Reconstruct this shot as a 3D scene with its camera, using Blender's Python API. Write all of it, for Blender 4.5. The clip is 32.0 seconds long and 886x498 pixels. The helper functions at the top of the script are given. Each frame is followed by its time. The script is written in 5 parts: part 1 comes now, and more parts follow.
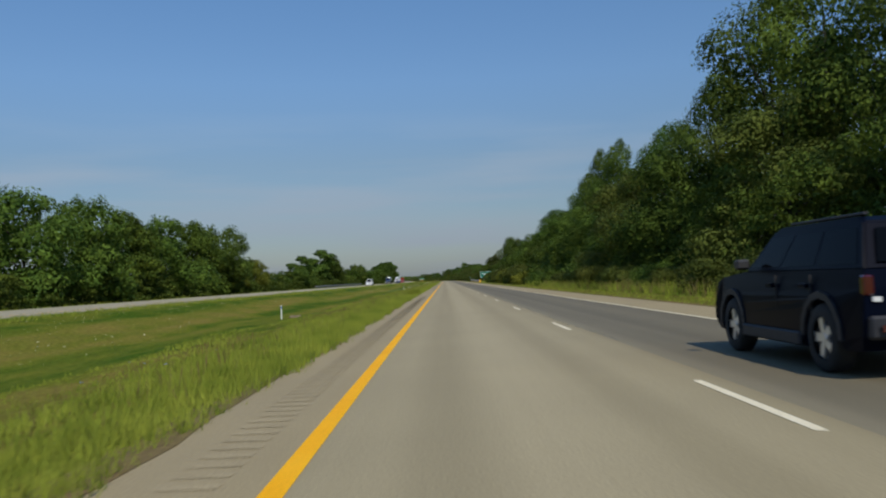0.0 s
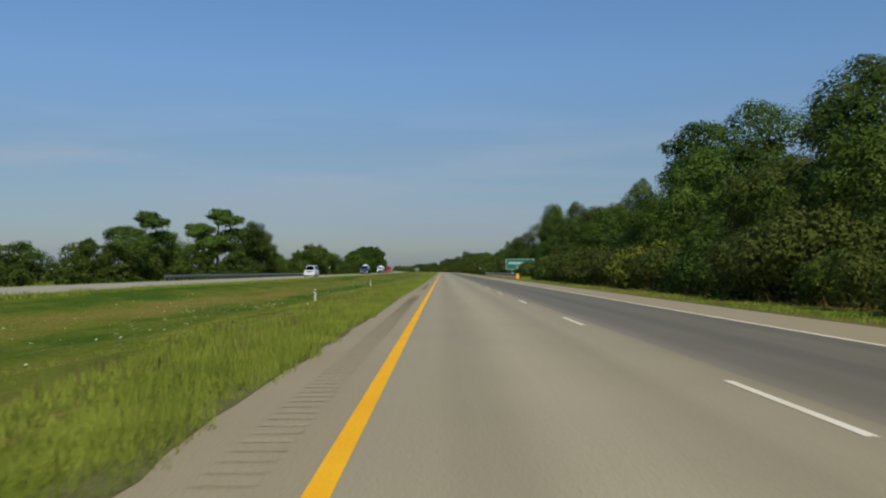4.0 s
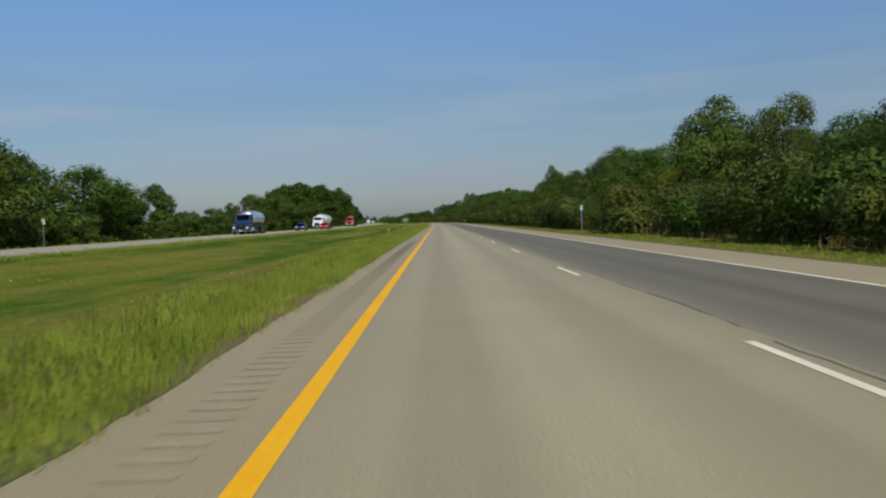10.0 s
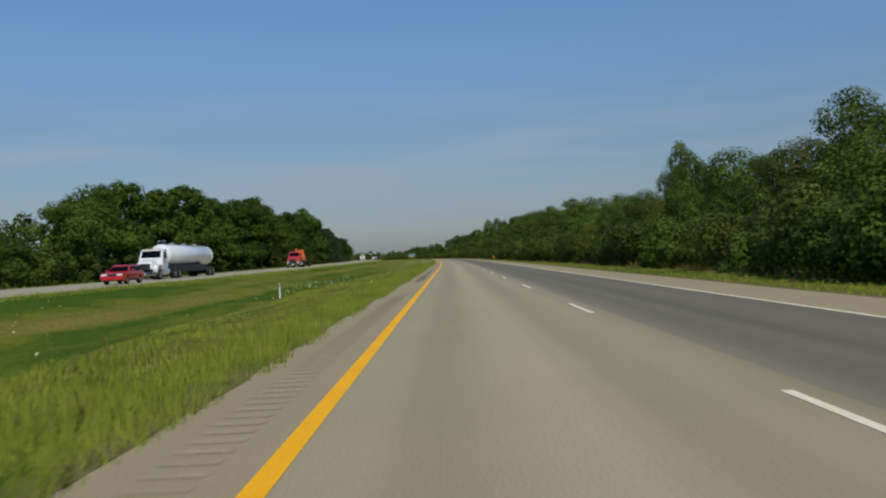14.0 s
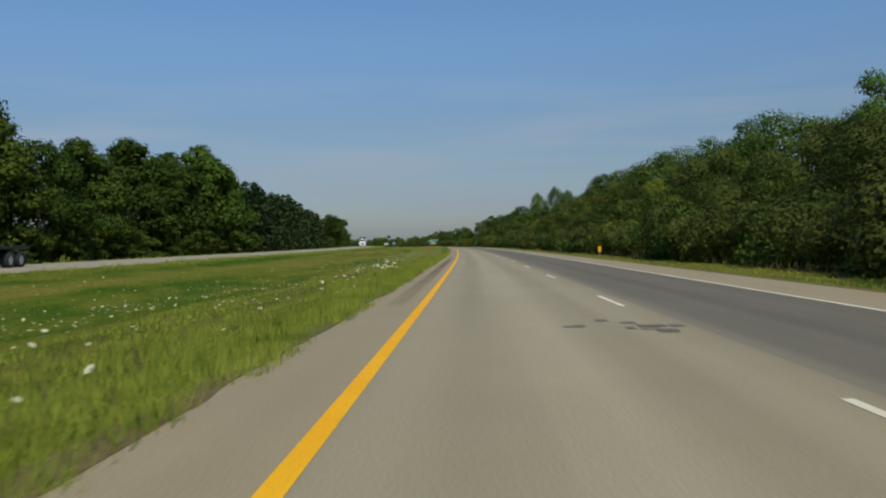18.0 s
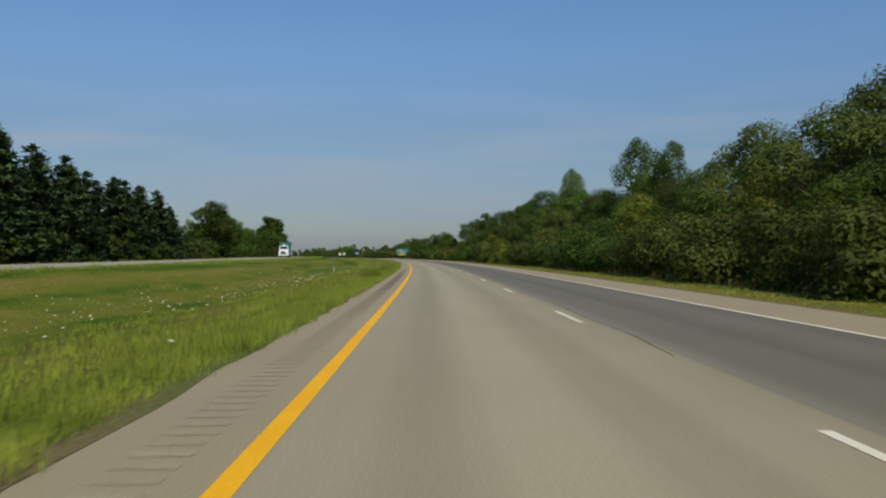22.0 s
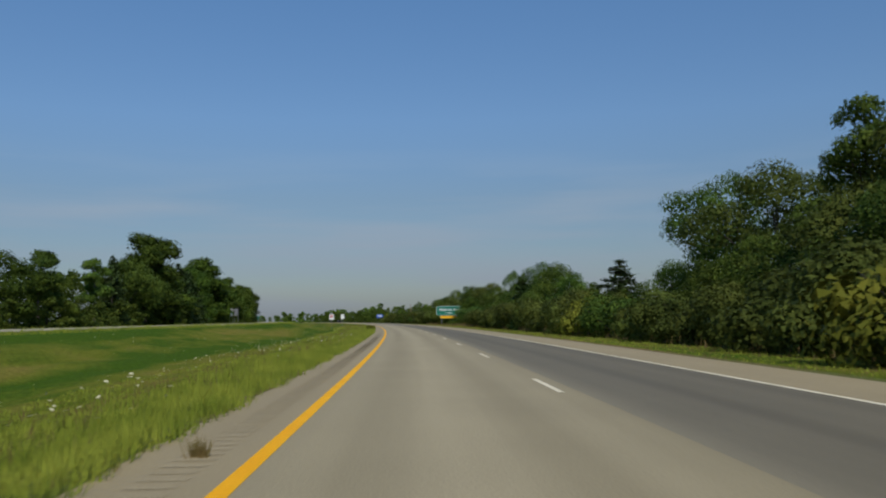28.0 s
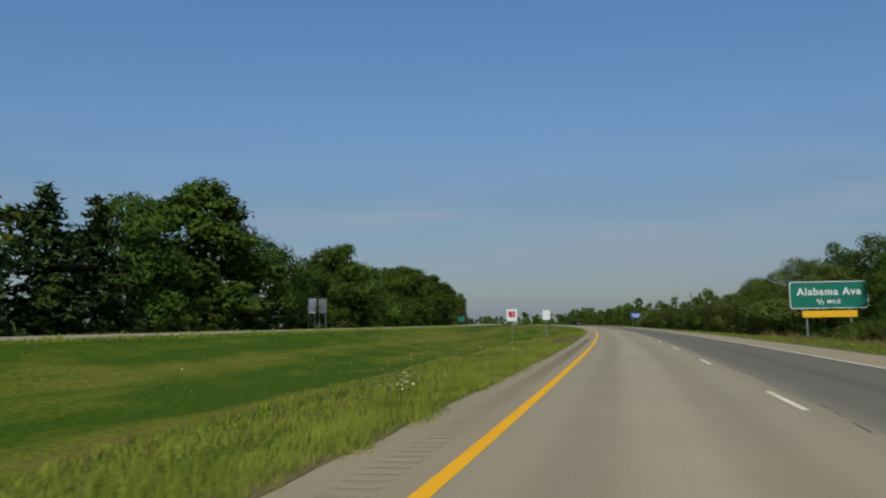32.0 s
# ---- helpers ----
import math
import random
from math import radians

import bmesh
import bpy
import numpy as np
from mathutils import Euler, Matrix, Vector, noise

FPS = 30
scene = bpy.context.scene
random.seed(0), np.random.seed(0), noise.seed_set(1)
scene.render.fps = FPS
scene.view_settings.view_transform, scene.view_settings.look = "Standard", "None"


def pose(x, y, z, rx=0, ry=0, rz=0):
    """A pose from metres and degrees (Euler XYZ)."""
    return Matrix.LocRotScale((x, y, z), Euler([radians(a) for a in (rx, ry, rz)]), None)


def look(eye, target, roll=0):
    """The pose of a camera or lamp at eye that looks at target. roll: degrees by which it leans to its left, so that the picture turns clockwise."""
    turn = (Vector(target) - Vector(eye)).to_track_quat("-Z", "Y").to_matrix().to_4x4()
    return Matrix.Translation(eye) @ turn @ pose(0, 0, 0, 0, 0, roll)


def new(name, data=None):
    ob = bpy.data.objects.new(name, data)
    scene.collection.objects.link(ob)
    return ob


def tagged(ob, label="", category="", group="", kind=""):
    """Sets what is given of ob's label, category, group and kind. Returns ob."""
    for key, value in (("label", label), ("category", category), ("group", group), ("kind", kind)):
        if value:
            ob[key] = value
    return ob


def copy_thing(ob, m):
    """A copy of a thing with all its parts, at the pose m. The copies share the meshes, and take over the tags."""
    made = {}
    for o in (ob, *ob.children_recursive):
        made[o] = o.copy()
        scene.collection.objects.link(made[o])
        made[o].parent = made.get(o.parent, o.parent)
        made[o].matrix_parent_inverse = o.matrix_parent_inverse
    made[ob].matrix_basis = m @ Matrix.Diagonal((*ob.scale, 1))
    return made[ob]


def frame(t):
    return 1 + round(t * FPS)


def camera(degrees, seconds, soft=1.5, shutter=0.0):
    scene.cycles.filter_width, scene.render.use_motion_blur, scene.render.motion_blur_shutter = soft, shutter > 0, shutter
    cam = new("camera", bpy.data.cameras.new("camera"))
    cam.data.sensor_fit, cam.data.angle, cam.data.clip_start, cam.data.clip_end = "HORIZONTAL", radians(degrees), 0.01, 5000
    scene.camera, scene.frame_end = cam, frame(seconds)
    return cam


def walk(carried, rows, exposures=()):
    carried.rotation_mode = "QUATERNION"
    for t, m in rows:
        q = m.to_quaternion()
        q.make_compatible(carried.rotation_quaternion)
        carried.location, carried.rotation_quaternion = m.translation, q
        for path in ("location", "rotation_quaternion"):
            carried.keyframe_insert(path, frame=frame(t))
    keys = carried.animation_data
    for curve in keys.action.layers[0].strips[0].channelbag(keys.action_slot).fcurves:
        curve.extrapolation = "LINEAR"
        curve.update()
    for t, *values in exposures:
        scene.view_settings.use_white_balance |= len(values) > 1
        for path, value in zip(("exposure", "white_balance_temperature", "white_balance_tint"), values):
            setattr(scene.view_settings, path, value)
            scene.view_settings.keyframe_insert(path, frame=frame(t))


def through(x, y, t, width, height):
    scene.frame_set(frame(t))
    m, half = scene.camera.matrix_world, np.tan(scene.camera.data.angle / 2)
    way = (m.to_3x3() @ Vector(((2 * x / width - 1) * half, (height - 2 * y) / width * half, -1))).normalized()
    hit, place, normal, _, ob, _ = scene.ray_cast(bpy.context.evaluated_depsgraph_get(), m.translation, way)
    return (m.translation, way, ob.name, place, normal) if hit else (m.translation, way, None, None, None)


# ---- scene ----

import itertools

# ---------------------------------------------------------------- the road's line
# curvature of the road (1/km) at metres along it; positive bends left
BEND = [(-400, 0), (400, 0), (460, 0.012), (560, 0.148), (660, 0.218), (760, 0.447), (860, 0.472), (960, 0.462),
        (1060, 0.471), (1160, 0.478), (1260, 0.482), (1460, 0.485), (1700, 0.2), (1900, 0), (4000, 0)]
STEP = 4.0
ALONG = np.arange(-400, 3601, STEP)
_k = np.interp(ALONG, [b[0] for b in BEND], [b[1] for b in BEND]) * 1e-3
HEAD = np.concatenate([[0], np.cumsum((_k[1:] + _k[:-1]) / 2 * STEP)])
_m = (HEAD[1:] + HEAD[:-1]) / 2
LINE_X = np.concatenate([[0], np.cumsum(-np.sin(_m) * STEP)])
LINE_Y = np.concatenate([[0], np.cumsum(np.cos(_m) * STEP)]) - 400


def road(s, u):
    """World x, y and heading (radians) at s metres along the yellow line and u metres to its right."""
    a = np.interp(s, ALONG, HEAD)
    return np.interp(s, ALONG, LINE_X) + u * np.cos(a), np.interp(s, ALONG, LINE_Y) + u * np.sin(a), a


def at(s, u, z=0.0, turn=0.0, size=(1, 1, 1), lean=0.0):
    """Pose of a thing beside the road: its y axis looks along the road."""
    x, y, a = road(s, u)
    return Matrix.LocRotScale((x, y, z), Euler((radians(lean), 0, a + radians(turn))), size)


# ---------------------------------------------------------------- camera
EYE = 1.19
RIDE = [  # seconds, metres along the road, metres right of the yellow line, yaw, pitch, roll
    (0, 6.08, 1.04, 0.12, 2.07, 2.29),
    (0.5, 21.19, 0.96, -0.09, 2.58, 2.59),
    (1, 36.30, 0.88, 0.61, 2.38, 3.29),
    (1.5, 51.79, 0.81, 0.26, 2.68, 0.87),
    (2, 67.27, 0.73, 0.20, 2.37, 0.44),
    (2.5, 82.50, 0.72, 0.79, 1.89, 0.67),
    (4.5, 143.42, 0.65, -0.56, 1.05, 0.68),
    (5, 158.79, 0.63, -2.13, -2.73, 2.31),
    (5.5, 174.22, 0.65, -2.36, -1.89, -0.82),
    (6, 189.66, 0.67, -2.60, -1.66, -2.26),
    (6.5, 205.14, 0.67, -2.89, -0.32, 2.07),
    (7, 220.63, 0.66, -3.78, -0.88, 2.10),
    (7.5, 235.87, 0.67, -2.84, -0.69, 0.24),
    (8, 251.11, 0.68, -1.90, -1.70, -0.72),
    (8.5, 266.43, 0.75, -0.94, -2.04, 0.34),
    (9, 281.74, 0.82, 0.02, -3.58, 2.30),
    (9.5, 297.10, 0.88, 0.28, -3.26, 2.39),
    (10, 312.46, 0.94, -0.36, -1.94, 2.09),
    (10.5, 327.94, 0.98, 0.38, -0.96, 2.43),
    (11, 343.41, 1.02, -0.49, -1.58, 2.87),
    (11.5, 358.83, 1.00, -0.65, -1.34, 2.44),
    (12, 374.25, 0.98, 0.70, 0.89, 1.12),
    (12.5, 389.66, 1.01, 0.58, 2.21, 2.88),
    (13, 405.08, 1.03, 0.46, 2.54, 1.65),
    (13.5, 420.14, 1.06, -0.48, 1.21, 1.72),
    (14, 435.20, 1.08, 0.48, 0.48, 2.60),
    (14.5, 450.24, 1.06, 0.81, -0.05, 3.44),
    (15, 465.27, 1.04, 0.74, -0.37, 3.28),
    (15.5, 480.66, 1.03, 0.89, -0.76, 2.78),
    (17.5, 542.27, 1.01, 1.20, -0.02, 1.89),
    (18, 557.62, 1.01, 2.08, -0.33, 1.24),
    (18.5, 572.83, 0.92, 1.61, -0.52, 1.03),
    (19, 588.04, 0.83, 2.33, 0.20, 0.72),
    (19.5, 603.26, 0.84, 2.95, 0.40, 0.06),
    (20, 618.47, 0.84, 2.35, 0.31, 0.90),
    (20.5, 633.56, 0.89, 2.17, -0.24, 1.66),
    (21, 648.65, 0.93, 1.18, 0.00, 1.63),
    (21.5, 664.40, 1.01, 0.18, -1.23, 1.10),
    (22, 680.14, 1.08, -0.64, 0.43, 0.27),
    (22.5, 695.53, 1.09, -1.05, -0.13, 0.51),
    (23, 710.92, 1.10, -0.60, 1.12, 1.16),
    (23.5, 726.29, 1.09, -0.87, 1.34, 2.01),
    (24, 741.65, 1.07, -1.06, 1.96, 2.15),
    (24.5, 756.38, 1.03, -0.87, 1.77, 1.87),
    (25, 771.12, 1.00, -1.40, 1.19, 1.39),
    (25.5, 786.50, 1.00, -0.91, 1.51, 1.55),
    (27.5, 848.78, 1.32, -0.93, 2.96, 1.78),
    (28, 864.38, 1.37, -1.82, 4.70, 0.88),
    (29, 895.57, 1.52, -0.67, 4.42, 0.43),
    (30, 926.55, 1.43, -2.33, 4.20, 0.68),
    (31, 957.62, 1.49, 2.05, 3.93, 1.88),
    (32, 987.83, 1.45, 12.35, 5.07, 0.86),
]

cam = camera(55.18, 32.0, soft=2.1, shutter=0.08)
walk(cam, [(t, pose(road(s, u)[0], road(s, u)[1], EYE, 90 + p, r, y + math.degrees(road(s, u)[2]))) for t, s, u, y, p, r in RIDE],
     ((0, -0.47), (3, -0.47), (5, -0.42), (10, -0.43), (12, -0.48), (13.5, -0.54), (15, -0.5), (20, -0.5), (25, -0.48), (27.5, -0.58), (32, -0.62)))

# ---------------------------------------------------------------- sky and sun
SUN_TURN, SUN_UP = 20.0, 47.0     # degrees right of straight behind, degrees above the horizon
world = bpy.data.worlds.new("sky")
world.use_nodes = True
scene.world = world
wn, wl = world.node_tree.nodes, world.node_tree.links
wn.clear()
sky = wn.new("ShaderNodeTexSky")
sky.sky_type, sky.sun_disc = "NISHITA", False
sky.sun_elevation, sky.sun_rotation = radians(SUN_UP), radians(180 - SUN_TURN)
sky.air_density, sky.dust_density, sky.ozone_density = 1.0, 0.5, 2.5
bg = wn.new("ShaderNodeBackground")
bg.inputs["Strength"].default_value = 0.148
wout = wn.new("ShaderNodeOutputWorld")
# thin streaks of high cloud near the horizon
tc = wn.new("ShaderNodeTexCoord")
mp = wn.new("ShaderNodeMapping")
mp.inputs["Scale"].default_value = (1.6, 1.6, 15)
nz = wn.new("ShaderNodeTexNoise")
nz.inputs["Scale"].default_value, nz.inputs["Detail"].default_value = 2.0, 5
rp = wn.new("ShaderNodeValToRGB")
rp.color_ramp.elements[0].position, rp.color_ramp.elements[1].position = 0.42, 0.74
rp.color_ramp.elements[1].color = (0.6, 0.6, 0.6, 1)
sx = wn.new("ShaderNodeSeparateXYZ")
band = wn.new("ShaderNodeMapRange")
band.inputs["From Min"].default_value, band.inputs["From Max"].default_value = 0.2, 0.1
mul = wn.new("ShaderNodeMath")
mul.operation = "MULTIPLY"
mix = wn.new("ShaderNodeMixRGB")
mix.inputs["Color2"].default_value = (6.3, 6.7, 7.3, 1)
wl.new(tc.outputs["Generated"], mp.inputs["Vector"])
wl.new(mp.outputs["Vector"], nz.inputs["Vector"])
wl.new(nz.outputs["Fac"], rp.inputs["Fac"])
wl.new(tc.outputs["Generated"], sx.inputs["Vector"])
wl.new(sx.outputs["Z"], band.inputs["Value"])
wl.new(rp.outputs["Color"], mul.inputs[0])
wl.new(band.outputs["Result"], mul.inputs[1])
wl.new(mul.outputs["Value"], mix.inputs["Fac"])
wl.new(sky.outputs["Color"], mix.inputs["Color1"])
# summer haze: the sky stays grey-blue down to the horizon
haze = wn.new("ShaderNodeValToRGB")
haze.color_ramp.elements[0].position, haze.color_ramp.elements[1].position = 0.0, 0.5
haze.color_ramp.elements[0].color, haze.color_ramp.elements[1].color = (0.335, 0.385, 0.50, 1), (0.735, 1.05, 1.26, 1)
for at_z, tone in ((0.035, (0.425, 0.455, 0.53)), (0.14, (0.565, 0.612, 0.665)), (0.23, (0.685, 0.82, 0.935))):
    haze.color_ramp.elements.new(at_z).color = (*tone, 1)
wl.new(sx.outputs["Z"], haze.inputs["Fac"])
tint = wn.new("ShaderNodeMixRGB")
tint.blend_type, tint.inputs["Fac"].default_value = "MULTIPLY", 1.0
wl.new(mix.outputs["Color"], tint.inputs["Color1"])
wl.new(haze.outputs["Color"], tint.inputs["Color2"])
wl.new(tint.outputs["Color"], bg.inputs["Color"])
wl.new(bg.outputs["Background"], wout.inputs["Surface"])
sun = new("sun", bpy.data.lights.new("sun", "SUN"))
sun.data.energy, sun.data.angle, sun.data.color = 4.3, radians(0.5), (1.0, 0.93, 0.82)
_a, _e = radians(SUN_TURN), radians(SUN_UP)
sun.matrix_world = look((math.sin(_a) * math.cos(_e) * 100, -math.cos(_a) * math.cos(_e) * 100, math.sin(_e) * 100), (0, 0, 0))

# ---------------------------------------------------------------- materials


def material(name, color, rough=0.8, metal=0.0, spread=0.0, scale=1.0, color2=None, grain=0.0, grain_scale=60.0, bump=0.0, coat=0.0, spec=0.5):
    """A surface with large stains (color to color2 at scale), fine grain and relief."""
    m = bpy.data.materials.new(name)
    m.use_nodes = True
    n, l = m.node_tree.nodes, m.node_tree.links
    b = n["Principled BSDF"]
    b.inputs["Roughness"].default_value, b.inputs["Metallic"].default_value = rough, metal
    b.inputs["Coat Weight"].default_value, b.inputs["Coat Roughness"].default_value = coat, 0.06
    b.inputs["Specular IOR Level"].default_value = spec
    c = n.new("ShaderNodeTexCoord")
    big = n.new("ShaderNodeTexNoise")
    big.inputs["Scale"].default_value, big.inputs["Detail"].default_value = scale, 4
    fine = n.new("ShaderNodeTexNoise")
    fine.inputs["Scale"].default_value, fine.inputs["Detail"].default_value = grain_scale, 3
    for q in (big, fine):
        l.new(c.outputs["Object"], q.inputs["Vector"])
    ramp = n.new("ShaderNodeValToRGB")
    ramp.color_ramp.elements[0].position, ramp.color_ramp.elements[1].position = 0.35, 0.65
    ramp.color_ramp.elements[0].color = (*color, 1)
    ramp.color_ramp.elements[1].color = (*(color2 or tuple(min(1, k * (1 + spread)) for k in color)), 1)
    l.new(big.outputs["Fac"], ramp.inputs["Fac"])
    g = n.new("ShaderNodeMapRange")
    g.inputs["From Min"].default_value, g.inputs["From Max"].default_value = 0.3, 0.7
    g.inputs["To Min"].default_value, g.inputs["To Max"].default_value = 1 - grain, 1 + grain
    l.new(fine.outputs["Fac"], g.inputs["Value"])
    h = n.new("ShaderNodeHueSaturation")
    l.new(ramp.outputs["Color"], h.inputs["Color"])
    l.new(g.outputs["Result"], h.inputs["Value"])
    l.new(h.outputs["Color"], b.inputs["Base Color"])
    if bump:
        k = n.new("ShaderNodeBump")
        k.inputs["Strength"].default_value, k.inputs["Distance"].default_value = bump, 0.01
        l.new(fine.outputs["Fac"], k.inputs["Height"])
        l.new(k.outputs["Normal"], b.inputs["Normal"])
    return m


def leaf_material(name, dark, light, hue=0.03, through=0.1):
    """Foliage: each leaf and each tree differs; some light passes through."""
    m = bpy.data.materials.new(name)
    m.use_nodes = True
    n, l = m.node_tree.nodes, m.node_tree.links
    b = n["Principled BSDF"]
    b.inputs["Roughness"].default_value = 0.7
    b.inputs["Specular IOR Level"].default_value = 0.08
    geo, info = n.new("ShaderNodeNewGeometry"), n.new("ShaderNodeObjectInfo")
    ramp = n.new("ShaderNodeValToRGB")
    ramp.color_ramp.elements[0].color, ramp.color_ramp.elements[1].color = (*dark, 1), (*light, 1)
    spot, place = n.new("ShaderNodeTexNoise"), n.new("ShaderNodeTexCoord")
    spot.inputs["Scale"].default_value, spot.inputs["Detail"].default_value = 0.9, 2
    l.new(place.outputs["Object"], spot.inputs["Vector"])
    blend = n.new("ShaderNodeMath")
    blend.operation, blend.inputs[1].default_value = "MULTIPLY_ADD", 0.2
    wide = n.new("ShaderNodeMapRange")
    wide.inputs["From Min"].default_value, wide.inputs["From Max"].default_value = 0.3, 0.7
    wide.inputs["To Min"].default_value, wide.inputs["To Max"].default_value = 0.0, 0.8
    l.new(spot.outputs["Fac"], wide.inputs["Value"])
    l.new(geo.outputs["Random Per Island"], blend.inputs[0])
    l.new(wide.outputs["Result"], blend.inputs[2])
    l.new(blend.outputs["Value"], ramp.inputs["Fac"])
    h = n.new("ShaderNodeHueSaturation")
    l.new(ramp.outputs["Color"], h.inputs["Color"])
    mr, mv = n.new("ShaderNodeMapRange"), n.new("ShaderNodeMapRange")
    mr.inputs["To Min"].default_value, mr.inputs["To Max"].default_value = 0.5 - hue * 0.7, 0.5 + hue * 0.3
    mv.inputs["To Min"].default_value, mv.inputs["To Max"].default_value = 0.75, 1.3
    mm = n.new("ShaderNodeMath")
    mm.operation = "FRACT"
    ml = n.new("ShaderNodeMath")
    ml.operation, ml.inputs[1].default_value = "MULTIPLY", 7.3
    l.new(info.outputs["Random"], mr.inputs["Value"])
    l.new(info.outputs["Random"], ml.inputs[0])
    l.new(ml.outputs["Value"], mm.inputs[0])
    l.new(mm.outputs["Value"], mv.inputs["Value"])
    l.new(mr.outputs["Result"], h.inputs["Hue"])
    l.new(mv.outputs["Result"], h.inputs["Value"])
    l.new(h.outputs["Color"], b.inputs["Base Color"])
    tex, lump, relief = n.new("ShaderNodeTexCoord"), n.new("ShaderNodeTexNoise"), n.new("ShaderNodeBump")
    lump.inputs["Scale"].default_value, lump.inputs["Detail"].default_value = 16, 2
    relief.inputs["Strength"].default_value, relief.inputs["Distance"].default_value = 0.2, 0.05
    l.new(tex.outputs["Object"], lump.inputs["Vector"])
    l.new(lump.outputs["Fac"], relief.inputs["Height"])
    l.new(relief.outputs["Normal"], b.inputs["Normal"])
    tr = n.new("ShaderNodeBsdfTranslucent")
    l.new(h.outputs["Color"], tr.inputs["Color"])
    ms = n.new("ShaderNodeMixShader")
    ms.inputs["Fac"].default_value = through
    l.new(b.outputs["BSDF"], ms.inputs[1])
    l.new(tr.outputs["BSDF"], ms.inputs[2])
    l.new(ms.outputs["Shader"], n["Material Output"].inputs["Surface"])
    return m


def lane_material(name, base, track, tracks, joint=None, seed=0.0):
    """Asphalt or concrete lane in road coordinates: wheel paths worn paler, long streaks, fine stone."""
    m = bpy.data.materials.new(name)
    m.use_nodes = True
    n, l = m.node_tree.nodes, m.node_tree.links
    b = n["Principled BSDF"]
    b.inputs["Roughness"].default_value = 0.7
    b.inputs["Specular IOR Level"].default_value = 0.3
    uv = n.new("ShaderNodeUVMap")
    uv.uv_map = "road"
    sep = n.new("ShaderNodeSeparateXYZ")
    l.new(uv.outputs["UV"], sep.inputs["Vector"])
    curve = n.new("ShaderNodeFloatCurve")
    pts = curve.mapping.curves[0].points
    lo, hi = tracks[0][0], tracks[-1][0]
    for i, (x, v) in enumerate(tracks):
        p = ((x - lo) / (hi - lo), v)
        if i < 2:
            pts[i].location = p
        else:
            pts.new(*p)
    curve.mapping.update()
    rng = n.new("ShaderNodeMapRange")
    rng.inputs["From Min"].default_value, rng.inputs["From Max"].default_value = lo, hi
    l.new(sep.outputs["X"], rng.inputs["Value"])
    l.new(rng.outputs["Result"], curve.inputs["Value"])
    mapn = n.new("ShaderNodeMapping")
    mapn.inputs["Scale"].default_value = (2.2, 0.035, 1)
    mapn.inputs["Location"].default_value = (seed, seed, 0)
    l.new(uv.outputs["UV"], mapn.inputs["Vector"])
    streak, stone, patch = (n.new("ShaderNodeTexNoise") for _ in range(3))
    streak.inputs["Scale"].default_value, streak.inputs["Detail"].default_value = 1.0, 5
    stone.inputs["Scale"].default_value, stone.inputs["Detail"].default_value = 45, 2
    patch.inputs["Scale"].default_value, patch.inputs["Detail"].default_value = 0.35, 5
    l.new(mapn.outputs["Vector"], streak.inputs["Vector"])
    l.new(uv.outputs["UV"], stone.inputs["Vector"])
    l.new(uv.outputs["UV"], patch.inputs["Vector"])
    add = n.new("ShaderNodeMath")
    add.operation = "MULTIPLY_ADD"
    add.inputs[1].default_value = 0.5
    l.new(streak.outputs["Fac"], add.inputs[0])
    l.new(curve.outputs["Value"], add.inputs[2])
    sub = n.new("ShaderNodeMath")
    sub.operation, sub.inputs[1].default_value = "SUBTRACT", 0.25
    l.new(add.outputs["Value"], sub.inputs[0])
    c = n.new("ShaderNodeMixRGB")
    c.inputs["Color1"].default_value, c.inputs["Color2"].default_value = (*base, 1), (*track, 1)
    l.new(sub.outputs["Value"], c.inputs["Fac"])
    g = n.new("ShaderNodeMapRange")
    g.inputs["From Min"].default_value, g.inputs["From Max"].default_value = 0.25, 0.75
    g.inputs["To Min"].default_value, g.inputs["To Max"].default_value = 0.8, 1.2
    l.new(stone.outputs["Fac"], g.inputs["Value"])
    g2 = n.new("ShaderNodeMapRange")
    g2.inputs["From Min"].default_value, g2.inputs["From Max"].default_value = 0.3, 0.7
    g2.inputs["To Min"].default_value, g2.inputs["To Max"].default_value = 0.96, 1.04
    l.new(patch.outputs["Fac"], g2.inputs["Value"])
    mu = n.new("ShaderNodeMath")
    mu.operation = "MULTIPLY"
    l.new(g.outputs["Result"], mu.inputs[0])
    l.new(g2.outputs["Result"], mu.inputs[1])
    h = n.new("ShaderNodeHueSaturation")
    l.new(c.outputs["Color"], h.inputs["Color"])
    l.new(mu.outputs["Value"], h.inputs["Value"])
    l.new(h.outputs["Color"], b.inputs["Base Color"])
    k = n.new("ShaderNodeBump")
    k.inputs["Strength"].default_value, k.inputs["Distance"].default_value = 0.35, 0.006
    l.new(stone.outputs["Fac"], k.inputs["Height"])
    l.new(k.outputs["Normal"], b.inputs["Normal"])
    return m


